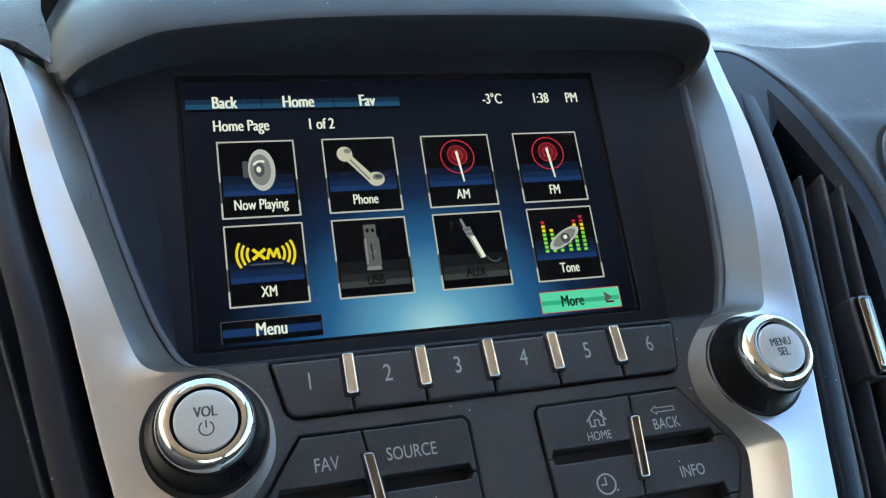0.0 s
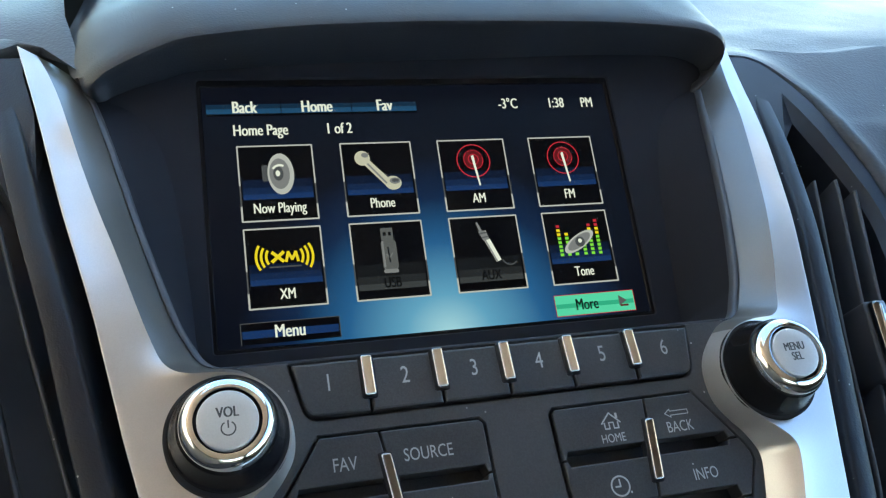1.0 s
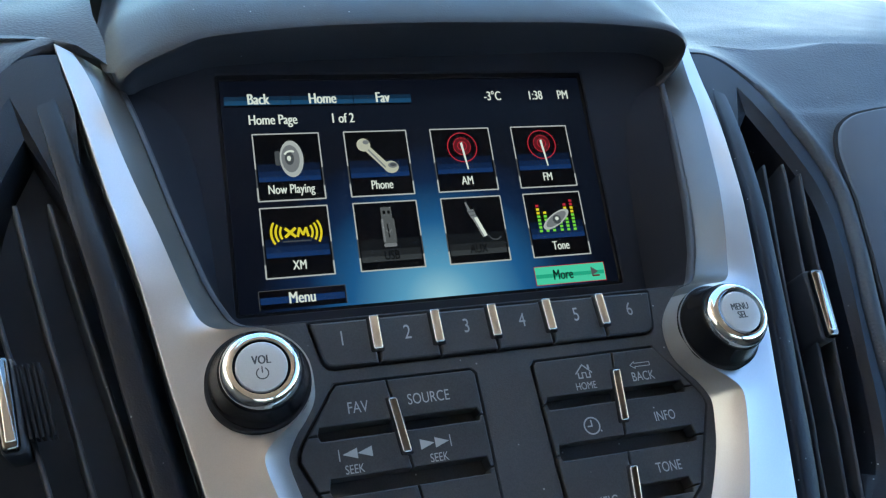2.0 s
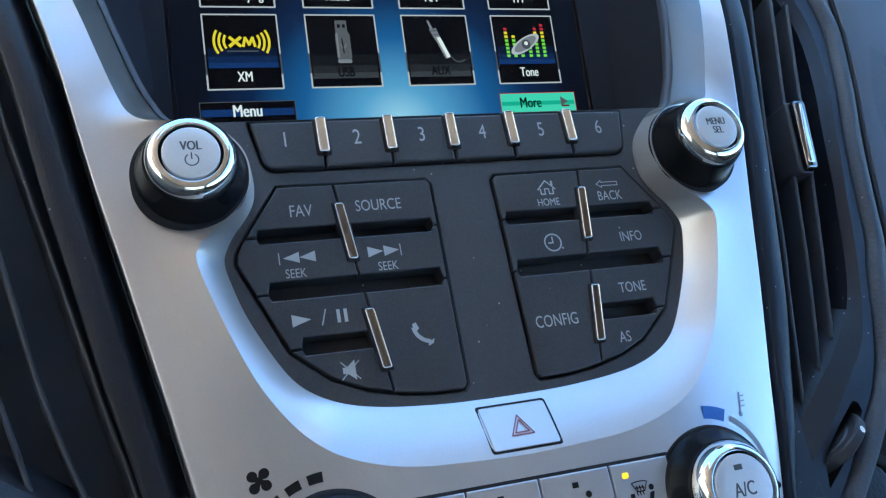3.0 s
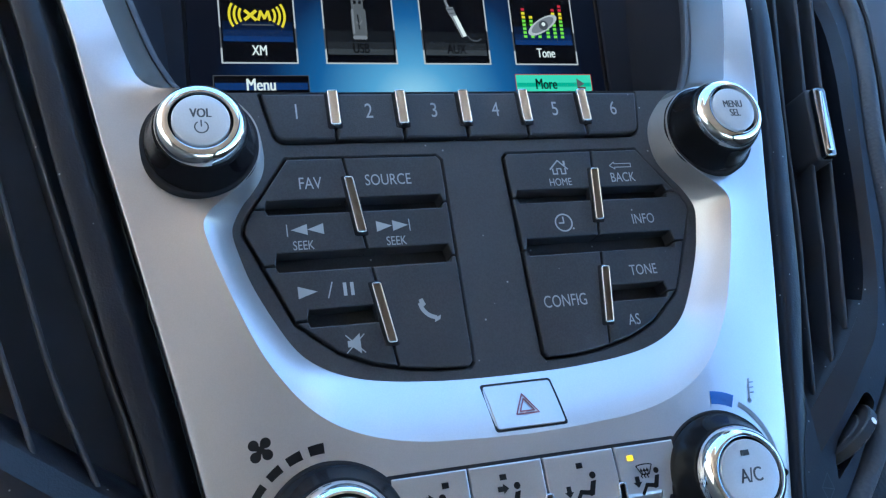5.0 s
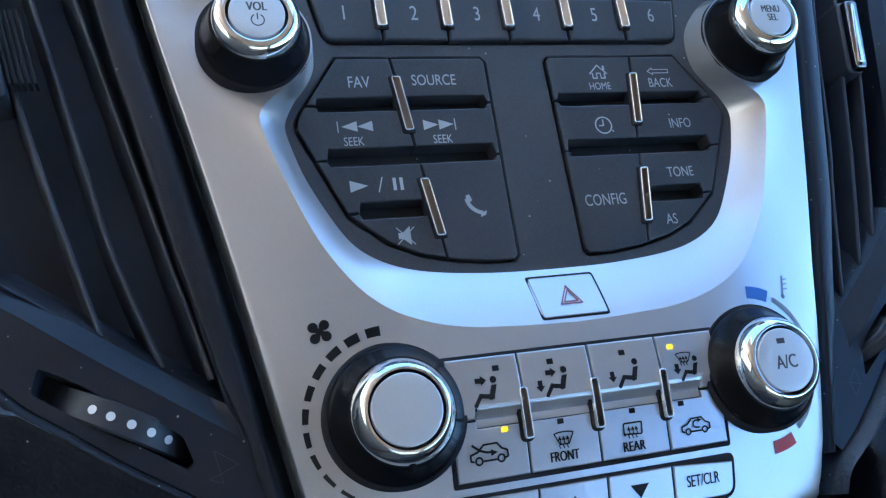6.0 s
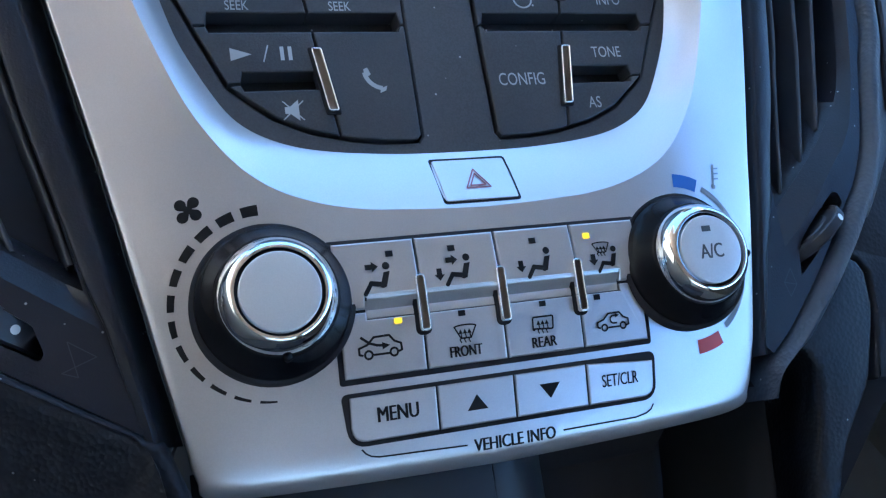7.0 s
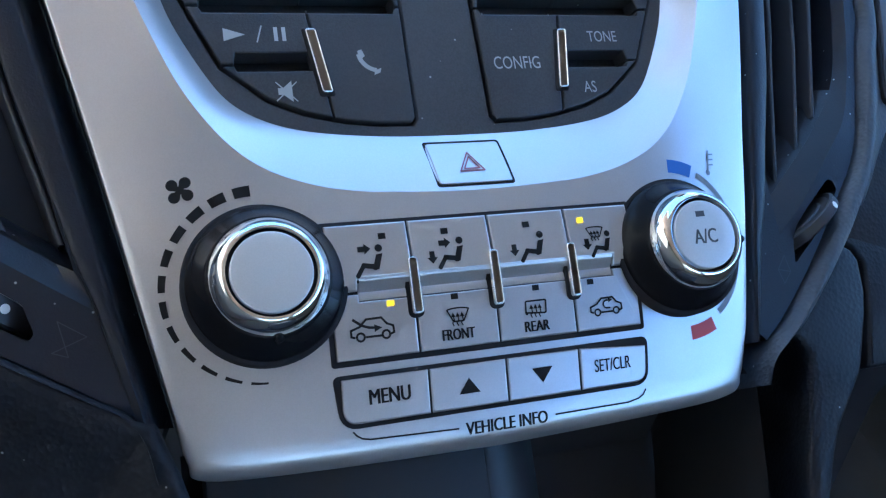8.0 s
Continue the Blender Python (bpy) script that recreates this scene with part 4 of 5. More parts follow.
# ---- printing on the surround ----
for n in range(12):
    a = 97 + n * (263 - 97) / 11
    w = 3.0 - 2.3 * n / 11
    Print().arc(-62.3, -93.5, 24.9, a - 5.0, a + 5.0, w, 4, w - 0.2).put("scale_mark", skin, -0.15, INK_DARK, surround)
blades = Print()
for n in range(4):
    a = radians(65 + 90 * n)
    c, s2 = math.cos(a), math.sin(a)
    shape = [(0.1, -0.45), (0.9, -1.0), (2.4, 0.9), (1.2, 0.7), (0.3, 0.5)]
    blades.patch([(-80.6 + u * c - v * s2, -66.8 + u * s2 + v * c) for u, v in shape]).disc(-80.6 + 2.3 * c + 0.55 * s2, -66.8 + 2.3 * s2 - 0.55 * c, 1.5)
blades.disc(-80.6, -66.8, 0.6).put("fan_mark", skin, -0.15, INK_DARK, surround)
Print().arc(62.3, -93.5, 25.0, 86, 66, 4.2, 6).put("cold_mark", skin, -0.15, INK_BLUE, surround, "blue cold mark")
Print().arc(62.3, -93.5, 26.6, -86, -66, 4.2, 6).put("warm_mark", skin, -0.15, INK_RED, surround, "red warm mark")
Print().arc(62.3, -93.5, 24.9, 61, -58, 1.9, 30).put("heat_scale", skin, -0.15, INK_GREY, surround, "grey arc")
thermo = Print().line([(81.2, -63.8), (79.9, -70.4)], 0.7).disc(79.8, -70.9, 0.9)
for n in range(3):
    thermo.line([(81.0 - 0.3 * n, -65.0 - 1.7 * n), (83.0 - 0.3 * n, -64.9 - 1.7 * n)], 0.5)
thermo.put("thermometer_mark", skin, -0.15, INK_GREY, surround)
info = Print().words("VEHICLE INFO", 1.4, -137.6, 3.4, bold=0.035, span=24.6).line([(-13.2, -137.2), (-38, -136.3), (-40.2, -135.8), (-41.6, -134.9), (-42.5, -133.8)], 0.45).line([(16.3, -137.5), (40, -137.4), (43.6, -136.7), (45.3, -135.8), (46.2, -134.4)], 0.45)
info.put("vehicle_info_print", skin, -0.15, INK_DARK, surround)

# ---- hazard switch on the slope ----
hazard = thing("hazard_switch", (1.0, -3, -62.5), "silver hazard switch with a red warning triangle", "button")
HAZ = [(-10.6, -70.2), (12.2, -70.2), (11.6, -55.4), (-11.4, -55.4)]
part("gap", slab(dense(rounded(inset(HAZ, -0.55), 1.2)), skin, -0.12, 3, 0.1), SEAM, hazard)
haz_key = part("key", slab(dense(rounded(inset(HAZ, 0.2), 1.0)), skin, -0.5, 3, 0.3), SILVER, hazard, smooth=18)
tri = Print()
for r, w in ((4.3, 0.45), (2.7, 0.45)):
    p = [(0.6 + r * math.cos(radians(a)), -63.7 + r * math.sin(radians(a))) for a in (90, 210, 330, 90)]
    tri.line(p, w)
tri.put("warning_triangle", skin, -0.62, INK_PINK, haz_key, "red double triangle")

# ---- climate keys ----
climate = thing("climate_panel", (0.4, -5, -97.5), "two rows of silver climate keys with dark icons", "control panel")
COLX = (-45.6, -22.4, 1.2, 25.2, 46.4)
part("gap", slab(dense(rounded(rect(-46.8, -95.6, 47.4, -78.8), 1.0)), shell, -0.3, 2, 0.15), SEAM, climate)
for x0, x1 in ((-46.8, -37.9), (38.5, 47.4)):
    part("gap", slab(rect(x0, -100.3, x1, -95.7), shell, -0.3, 2, 0.15), SEAM, climate)
part("gap", slab(dense(rounded(rect(-46.8, -117.0, 47.4, -100.4), 1.0)), shell, -0.3, 2, 0.15), SEAM, climate)


def tilted(x, z):
    return shell(x, z) - 0.9 - min(15.0, max(0.0, -80 - z)) * 0.11 + max(0.0, -95 - z) * 0.55


def lower(x, z):
    return shell(x, z) - 0.9


top_keys, low_keys = [], []
for n in range(4):
    upper = rect(COLX[n], -95.0, COLX[n + 1], -79.6)
    if n == 0:
        upper = [(COLX[0], -98.1), (-37.8, -98.1), (-37.8, -95.0), (COLX[1], -95.0), (COLX[1], -79.6), (COLX[0], -79.6)]
    if n == 3:
        upper = [(COLX[3], -95.0), (38.4, -95.0), (38.4, -98.1), (COLX[4], -98.1), (COLX[4], -79.6), (COLX[3], -79.6)]
    top_keys.append(key("key", dense(upper), climate, SILVER, tilted, 0, 3, 0.4, gap=0.3))
    notch = [(COLX[n], -115.8), (COLX[n + 1], -115.8), (COLX[n + 1], -100.3), (COLX[n], -100.3)]
    if n == 0:
        notch = notch[:3] + [(-37.6, -100.3), (-37.6, -98.3), (COLX[0], -98.3)]
    if n == 3:
        notch = [notch[0], notch[1], (COLX[4], -98.3), (38.2, -98.3), (38.2, -100.3), notch[3]]
    low_keys.append(key("key", notch, climate, SILVER, lower, 0, 3, 0.4, gap=0.3))
rows = [[(x, shell(x, z) + dy, z) for x in np.linspace(-37.7, 38.3, 30)] for z, dy in ((-94.6, -2.5), (-95.1, -2.45), (-95.6, -2.15), (-98.2, 0.1), (-98.3, 2))]
part("ledge", grid(rows), SILVER, climate, smooth=30)
rows = [[(x, shell(x, z) + dy, z) for x in np.linspace(-37.6, 38.1, 30)] for z, dy in ((-98.0, 2), (-98.1, -0.3), (-98.5, -0.55), (-100.3, -0.8), (-100.35, -0.85), (-100.4, 1))]
part("ledge_lip", grid(rows), SILVER, climate, smooth=30)
for x in COLX[1:4]:
    bar_pts = rounded([(x - 1.5, -105.6), (x + 1.4, -105.6), (x + 1.1, -90.4), (x - 1.6, -90.4)], 1.1)
    chrome_bar(climate, bar_pts, shell, -3.6, "chrome bar, face darkened for its dark reflection")
    part("bar_socket", slab(inset(bar_pts, -0.8), shell, -1.3, 1, 0.2), SEAM, climate)


def arrow_mark(p, x, z, dx, dz):
    """A stout arrow from a spot along a way."""
    d = Vector((dx, dz))
    n = Vector((-d.y, d.x)).normalized()
    a, b, mid = Vector((x, z)), Vector((x, z)) + d, Vector((x, z)) + d * 0.5
    p.patch([a - n * 0.75, mid - n * 0.75, mid + n * 0.75, a + n * 0.75]).patch([mid - n * 1.5, b, mid + n * 1.5])
    return p


def man(x, z, k=1.0):
    """A seated figure of plain strokes below its head."""
    p = Print().disc(x, z, 1.05 * k).patch([(x - 0.9 * k, z - 1.7 * k), (x + 0.9 * k, z - 1.5 * k), (x - 0.5 * k, z - 5.8 * k), (x - 2.2 * k, z - 5.4 * k)])
    p.line([(x - 1.0 * k, z - 5.1 * k), (x - 4.5 * k, z - 4.5 * k)], 1.4 * k).line([(x - 4.5 * k, z - 4.3 * k), (x - 6.5 * k, z - 7.2 * k)], 1.2 * k)
    return p.disc(x - 4.6 * k, z - 4.5 * k, 0.72 * k).disc(x - 6.5 * k, z - 7.2 * k, 0.6 * k).disc(x - 1.5 * k, z - 5.2 * k, 0.8 * k)


def warm_air(p, x, z, w, high):
    """Three wavy arrows that rise."""
    for n in (-1, 0, 1):
        u = x + n * w
        p.line([(u, z), (u - 0.35, z + high * 0.25), (u + 0.25, z + high * 0.44), (u, z + high)], 0.34).patch([(u - 0.65, z + high * 0.75), (u + 0.65, z + high * 0.75), (u, z + high * 1.15)])
    return p


def screen_fan(p, x, z, k=1.0):
    """The outline of a windscreen."""
    top = [(x + 3.3 * k * math.sin(a), z + (0.35 + 0.35 * math.cos(a * 1.4)) * k) for a in np.linspace(-1.3, 1.3, 9)]
    return p.line(top + [(x + 1.5 * k, z - 2.9 * k), (x - 1.5 * k, z - 2.9 * k), top[0]], 0.42 * k)


def on(k, face, off, what, name="icon", mat=INK_DARK):
    what.put(name, face, off, mat, k)


on(top_keys[0], tilted, -0.15, arrow_mark(man(-31.3, -87.0), -37.1, -87.0, 3.6, 0))
on(top_keys[1], tilted, -0.15, arrow_mark(arrow_mark(man(-8.2, -86.7), -14.3, -87.1, 3.5, 0), -16.6, -89.2, 0, -3.5))
on(top_keys[2], tilted, -0.15, arrow_mark(man(16.3, -87.0), 7.8, -89.3, 0, -3.4))
on(top_keys[3], tilted, -0.15, warm_air(screen_fan(arrow_mark(man(37.8, -88.4, 0.88), 30.8, -89.5, 0, -3.4), 34.0, -86.7, 0.85), 33.8, -90.2, 1.05, 2.6))


def car(x, z, k=1.0):
    """A car seen from the side, in outline."""
    p = Print().line([(-5.0, -2.3), (-5.9, -2.0), (-5.9, -0.4), (-3.5, 0.4), (-1.6, 2.2), (2.6, 2.3), (4.0, 0.6), (5.7, -0.1), (5.8, -1.9), (4.9, -2.2)], 0.6)
    return p.line([(-1.9, -2.4), (2.3, -2.4)], 0.6).ring(-3.4, -2.3, 1.05, 0.6, 14).ring(3.6, -2.2, 1.05, 0.6, 14).shift(x, z, k)


on(low_keys[0], lower, -0.15, car(-35.1, -107.6).line([(-40.2, -105.2), (-38.0, -106.9), (-36, -107.6), (-34.2, -107.8)], 0.7).patch([(-34.6, -106.9), (-32.4, -107.9), (-34.6, -108.9)]))
on(low_keys[1], lower, -0.15, warm_air(screen_fan(Print().words("FRONT", -11.2, -112.0, 2.9, bold=0.035, span=9.3), -10.8, -105.7), -11.0, -109.8, 1.3, 3.2))
rear = Print().words("REAR", 12.4, -112.4, 2.9, bold=0.035, span=7.5).line(rounded([(9.4, -109), (9.6, -105.4), (15.9, -105.4), (15.6, -109)], 0.5) + [(9.4, -108.6)], 0.5)
on(low_keys[2], lower, -0.15, warm_air(rear, 12.5, -110.0, 1.3, 3.2))
on(low_keys[3], lower, -0.15, car(35.0, -108.8, 0.87).arc(35.2, -108.7, 1.1, 95, 290, 0.5, 8).line([(35.1, -107.6), (36.0, -107.6)], 0.5).line([(35.4, -109.8), (36.2, -109.8)], 0.5).patch([(35.8, -106.9), (37.2, -107.6), (35.8, -108.3)]))
for n, x in enumerate((-29.9, -12.1, 12.6, 30.0)):
    lamp = Print().patch(rect(x - 1.05, -84.6, x + 1.05, -82.9))
    lamp.put("lamp", tilted, -0.2, AMBER if n == 3 else INK_DARK, top_keys[n], "lit amber lamp" if n == 3 else "")
for n, x in enumerate((-29.5, -11.3, 13.2, 30.7)):
    lamp = Print().patch(rect(x - 1.05, -102.6, x + 1.05, -101.0))
    lamp.put("lamp", lower, -0.2, AMBER if n == 0 else INK_DARK, low_keys[n], "lit amber lamp" if n == 0 else "")

# ---- vehicle info keys ----
trip = thing("vehicle_info_keys", (0.6, 0, -126), "row of four silver vehicle information keys", "control panel")
ROW2 = rounded([(-46.0, -120.0), (-44.8, -132.2), (46.6, -132.2), (47.2, -120.0)], [1, 4, 4, 1.5])
part("gap", slab(dense(inset(ROW2, -0.9)), shell, -0.3, 2, 0.15), SEAM, trip)
COLM = (-47, -20.6, 2.2, 24.9, 48)
trip_keys = []
for n in range(4):
    piece = clipped(clipped(ROW2, (COLM[n], 0), (1, 0)), (COLM[n + 1], 0), (-1, 0))
    trip_keys.append(key("key", piece, trip, SILVER, shell, -1.0, 2, 0.4, gap=0.3))
for k, what in zip(trip_keys, (Print().words("MENU", -32.0, -125.5, 3.9, bold=0.03, span=11.2), Print().patch([(-12.5, -128.2), (-6.3, -128.2), (-9.4, -124.0)]), Print().patch([(9.6, -124.0), (16.0, -124.0), (12.8, -128.2)]), Print().words("SET/CLR", 35.3, -125.8, 3.5, bold=0.012, span=11.8))):
    what.put("print", shell, -1.15, INK_DARK, k)


# ---- air vents ----
RIM = [(155.5, 192.6), (168, 192), (177.6, 183.6), (186.6, 165), (191.2, 144), (196.5, 124), (198.3, 105), (197.3, 92), (191.5, 70), (183.4, 41.5), (177.8, 15), (173.4, -9), (168.5, -21), (162, -42), (156.8, -56), (149.5, -68.8), (141.2, -79), (132, -90.5), (120.8, -103.5), (107.1, -117.5), (98, -124.9)]
RIM_L = RIM[:8] + [(196, 59), (193, 22), (189, -16), (180, -50), (166, -72), (148.7, -85.8), (135.9, -95.5), (118.8, -106.8), (105.8, -115.2), (97, -121)]
# each corner of the opening, and the crease that lies outside it
OPEN_R = [((111.5, -80.2), (112.8, -90.5)), ((129.3, -64), (126, -79.5)), ((139, -55), (140.7, -64)), ((148, -45), (152, -51.5)), ((154.5, -37), (158, -40)),
          ((161, -23), (165, -20)), ((169, 6), (173.5, 14)), ((178, 50), (182.5, 50)), ((186.3, 88), (191, 92)), ((184, 113), (187.5, 122)), ((172.5, 150), (174, 168)),
          ((158.5, 134), (157.7, 134)), ((150.2, 99), (149.4, 99)), ((137.5, 42), (136.7, 42)), ((126.5, -6.8), (125.7, -6.8)), ((114, -57), (113.2, -57))]
OPEN_L = [((108, -82.5), (103.5, -93.6)), ((126, -69.6), (122, -80.5)), ((145.5, -55.6), (141, -67)), ((159, -46), (158.9, -53.6)), ((170, -38), (174, -41.5)),
          ((177, -18), (184, -24)), ((180, 22), (187, 20)), ((181, 64), (190, 62)), ((181.5, 94), (194, 100)), ((177.5, 121), (188, 131)), ((168.2, 146.5), (174, 168)),
          ((154.6, 118), (153.8, 118)), ((145.8, 82), (145, 82)), ((137.4, 44), (136.6, 44)), ((127.6, 1), (126.8, 1)), ((119, -35), (118.2, -35))]
SLOT_R = [(116.5, -101), (118, -93), (120.8, -87.8), (129.2, -80), (138.8, -72), (141, -72.8), (141.8, -76.5), (127, -92.5)]
SLOT_L = [(158, -66), (148, -71.5), (138, -79), (128, -84.5), (120.5, -90), (118, -98), (119.5, -99.8), (131.6, -91.8), (140, -87), (150, -80.5), (160, -73)]
# the front edge of each slat, top to bottom
SLATS_R = [[(163, 114), (160.4, 102.6), (146.6, 44), (136.9, -5.6), (131.1, -28.4), (120.9, -72.8)], [(174, 114), (172.2, 103.5), (161.9, 60.3), (148, -1.6), (144.4, -18), (133.3, -60.7)], [(181.5, 108), (180.8, 104), (171.4, 63.5), (162, 21.7), (155.7, -4.4), (144.6, -46.8)]]
SLATS_L = [[(158, 112), (148, 70), (131.5, 5), (121, -36), (116, -54), (111, -74)], [(170, 112), (160.7, 69), (146, 5), (137.3, -32), (127, -63), (125, -69)], [(178, 84), (175, 69), (158.7, 4.7), (151, -24), (142, -56), (141, -60)]]


def vent_face(x, z):
    a = abs(x)
    return 8.0 + max(0.0, (z - 60) * 0.09) + max(0.0, (z - 150) * 0.13) + max(0.0, a - 150) * 0.08


def air_vent(sx, corners, rim_keys, slot, slats, wheel_at, wheel_way, radius, dots):
    place = "dark grey slatted air vent with chrome lever, " + ("passenger's side" if sx > 0 else "driver's side")
    v = thing("air_vent", (sx * 145, 10, 25), place, "vent", "dash vents")
    flip = lambda pts: [(sx * x, z) for x, z in pts]  # noqa: E731
    rim = [tuple(p) for p in spline(rim_keys, 4)]
    inner = [(edge_x(z) + float(np.interp(z, [110, 160], [8.5, 0.8])), z) for z in np.linspace(-122, 183, 42)]
    ring = spline([a + b for a, b in corners[:11]], 4).tolist() + [list(a + b) for a, b in corners[11:]]
    crease, hole = [(r[2], r[3]) for r in ring], [(r[0], r[1]) for r in ring]
    part("vent_frame", pierced(flip(rim + inner), [flip(crease), flip(rounded(slot, 1.2, 3))], vent_face, 26, edge=0.0), VENTS, v, smooth=25)
    rows = []
    for x0, z0, x1, z1 in [(r[2], r[3], r[0], r[1]) for r in ring]:
        top, low = vent_face(x0, z0), vent_face(x1, z1) + 4.0 * min(1.0, max(0.12, (abs(x0) - edge_x(z0) - 10) / 5))
        line = [(x0 + (x1 - x0) * k, top + (low - top) * k, z0 + (z1 - z0) * k) for k in (0, 0.04, 0.5, 0.96, 1)]
        line += [(x1, low + 1.2, z1), (x1, 44, z1)]
        rows.append([(sx * x, y, z) for x, y, z in line])
    part("bevel", grid(rows + rows[:1]), VENTS, v, smooth=35)
    # a raised strip beside the surround, with a deep gap between them
    strip = []
    for z in np.linspace(184, -125, 60):
        x = edge_x(z)
        y = min(float(np.interp(z, _SZ, _EDGE)) + 4.0, vent_face(x, z) - float(np.interp(z, [140, 172], [1.2, -1.0])))
        w = float(np.interp(z, [-125, -93, -80, -35], [9.4, 10.4, 12.3, 15]))
        strip.append([(sx * (x + dx), y + dy, z) for dx, dy in ((0.6, 18), (3.5, 13), (5.7, 2.4), (6.1, 1.1), (6.7, 0.3), (7.5, 0), (w - 0.9, 1.0), (w - 0.2, 1.4), (w, 2.4))] + [(sx * (x + w + 0.2), vent_face(x, z) + 2.5, z)])
    part("side_strip", grid(strip), VENTS, v, smooth=50)
    bm = bmesh.new()
    bm.faces.new([bm.verts.new((sx * x, 43.0, z)) for x, z in inset(hole, -1.5)])
    part("duct", bm, DUCT, v, smooth=0)
    bm = bmesh.new()
    bm.faces.new([bm.verts.new((sx * x, 17.0 if sx > 0 else 22.0, z)) for x, z in inset(slot, -3)])
    part("slot_floor", bm, VENTS, v, smooth=0)
    for spine in slats:
        rows = []
        for x, z in spline(spine, 5):
            rows.append([(sx * (x + dx), 13.0 + dy, z) for dx, dy in ((0.0, 0), (0.6, 0.25), (0.9, 1.0), (2.2, 12), (3.4, 26), (2.2, 26), (0.8, 12), (-0.9, 1.0), (-0.6, 0.25))])
        part("slat", grid(rows, True), SLATS, v, smooth=50)
    # foot of the opening, a ramp on which the slats end
    a, b = (corners[0][0], corners[4][0])
    way = Vector((b[0] - a[0], b[1] - a[1])).normalized()
    up = Vector((-way.y, way.x))
    rows = [[(sx * (p[0] + up.x * w), y, p[1] + up.y * w) for p, _ in corners[:5]] for w, y in ((-0.5, 11.8), (0.4, 12.4), (4.0, 18.0), (6.5, 28.0), (7.5, 44))]
    part("lower_ramp", grid(rows), VENTS, v, smooth=40)
    # lever
    lx, lz = (0, 0) if sx > 0 else (12, -4)
    lean = lambda pts: flip([(x + lx, z + lz) for x, z in pts])  # noqa: E731
    part("lever", slab(rounded(lean([(156.6, 55.3), (165, 54.8), (160, 21.2), (152.0, 21.8)]), 2.5), lambda x, z: 8.0, 0.5, 16, 1.2), SLATS, v, smooth=50)
    part("lever_tip", slab(rounded(lean([(158.0, 54.4), (164.4, 54.0), (159.4, 21.9), (153.8, 22.4)]), 2.0), lambda x, z: 5.2, 0.0, 7, 1.2), BAR, v, "chrome lever tip, darkened for its dark reflection", smooth=60)
    # highlight on the lever, built as a bright wedge
    part("lever_highlight", slab(rounded(lean([(160.4, 52.6), (162.0, 52.4), (158.4, 24.6), (154.9, 25.0)]), 0.7), lambda x, z: 5.0, 0.0, 2, 0.5), CHROME, v, "bright wedge for the highlight on the lever", smooth=60)
    ribs = bmesh.new()
    for n in range(5 if sx < 0 else 0):
        dx = -8.5 + n * 1.8
        slab(lean([(157 + dx, 52), (158 + dx, 52), (153 + dx, 26), (152 + dx, 26)]), lambda x, z: 8.4, 0, 5, 0.3, ribs)
    if sx < 0:
        part("lever_ribs", ribs, SEAM, v, smooth=0)
    # thumb wheel, half sunk in its slot
    half = 2.1 if sx > 0 else 4.2
    wd = Vector(wheel_way).normalized()
    axis, along = Vector((-wd.y, 0, wd.x)), Vector((wd.x, 0, wd.y))
    out, c = Vector((0, -1, 0)), Vector((wheel_at[0], wheel_at[1], wheel_at[2]))
    rows, steps = [], 96
    for r, w in ((0.2, half - 0.1), (radius * 0.62, half - 0.1), (radius * 0.66, half - 0.6), (radius * 0.86, half - 0.6), (radius - 0.9, half), (radius - 0.25, half - 0.4)):
        rows.append([c + (out * math.cos(2 * math.pi * k / steps) + along * math.sin(2 * math.pi * k / steps)) * r + axis * w for k in range(steps)])
    for n in range(7):
        rows.append([c + (out * math.cos(2 * math.pi * k / steps) + along * math.sin(2 * math.pi * k / steps)) * (radius - (0.45 if (k + n) % 2 else 0)) + axis * (half - 0.7 - (2 * half - 1.4) * n / 6) for k in range(steps)])
    rows.append([c + (out * math.cos(2 * math.pi * k / steps) + along * math.sin(2 * math.pi * k / steps)) * (radius - 0.9) - axis * half for k in range(steps)])
    rows.append([c + (out * math.cos(2 * math.pi * k / steps) + along * math.sin(2 * math.pi * k / steps)) * 0.2 - axis * half for k in range(steps)])
    wheel = part("thumb_wheel", grid([[(sx * p.x, p.y, p.z) for p in row] for row in rows], True), SLATS, v, "knurled thumb wheel with white dots", smooth=20)
    for a in dots:
        bm = bmesh.new()
        d = out * math.cos(radians(a)) + along * math.sin(radians(a))
        u = along * math.cos(radians(a)) - out * math.sin(radians(a))
        spots = [c + d * (radius + 0.12) + u * 1.3 * math.cos(t) + axis * 1.3 * math.sin(t) for t in np.linspace(0, 2 * math.pi, 17)[:-1]]
        bm.faces.new([bm.verts.new((sx * p.x, p.y, p.z)) for p in spots])
        part("dot", bm, DOTS, wheel, "white dot", smooth=0)
    if sx > 0:
        lines = [(112.6, -97.7), (113.7, -103.4), (110.2, -107.3), (108.9, -102.3), (112.6, -97.7)]
        shut = Print().line(lines, 0.28).line([(108.9, -102.3), (113.7, -103.4)], 0.28)
    else:
        shut = Print().line([(112.6, -95.3), (105.9, -100), (114.3, -103.2), (110.5, -104.7), (112.6, -95.3)], 0.25)
    shut.patches = [flip(p) for p in shut.patches]
    shut.put("closed_mark", vent_face, -0.12, SLATS, v)
    return v


air_vent(1, OPEN_R, RIM, SLOT_R, SLATS_R, (129.2, 16.6, -86.2), (0.8, 0.6), 15.5, (20,))
air_vent(-1, OPEN_L, RIM_L, SLOT_L, SLATS_L, (137, 29.6, -83.5), (0.87, 0.48), 24.0, (19.6, 6.1, -8.4, -22.5, -36))


# ---- dashboard skin round the vents ----
RIM_S = spline([(149, 192.6)] + RIM + [(93.5, -131), (91.5, -139)], 6)
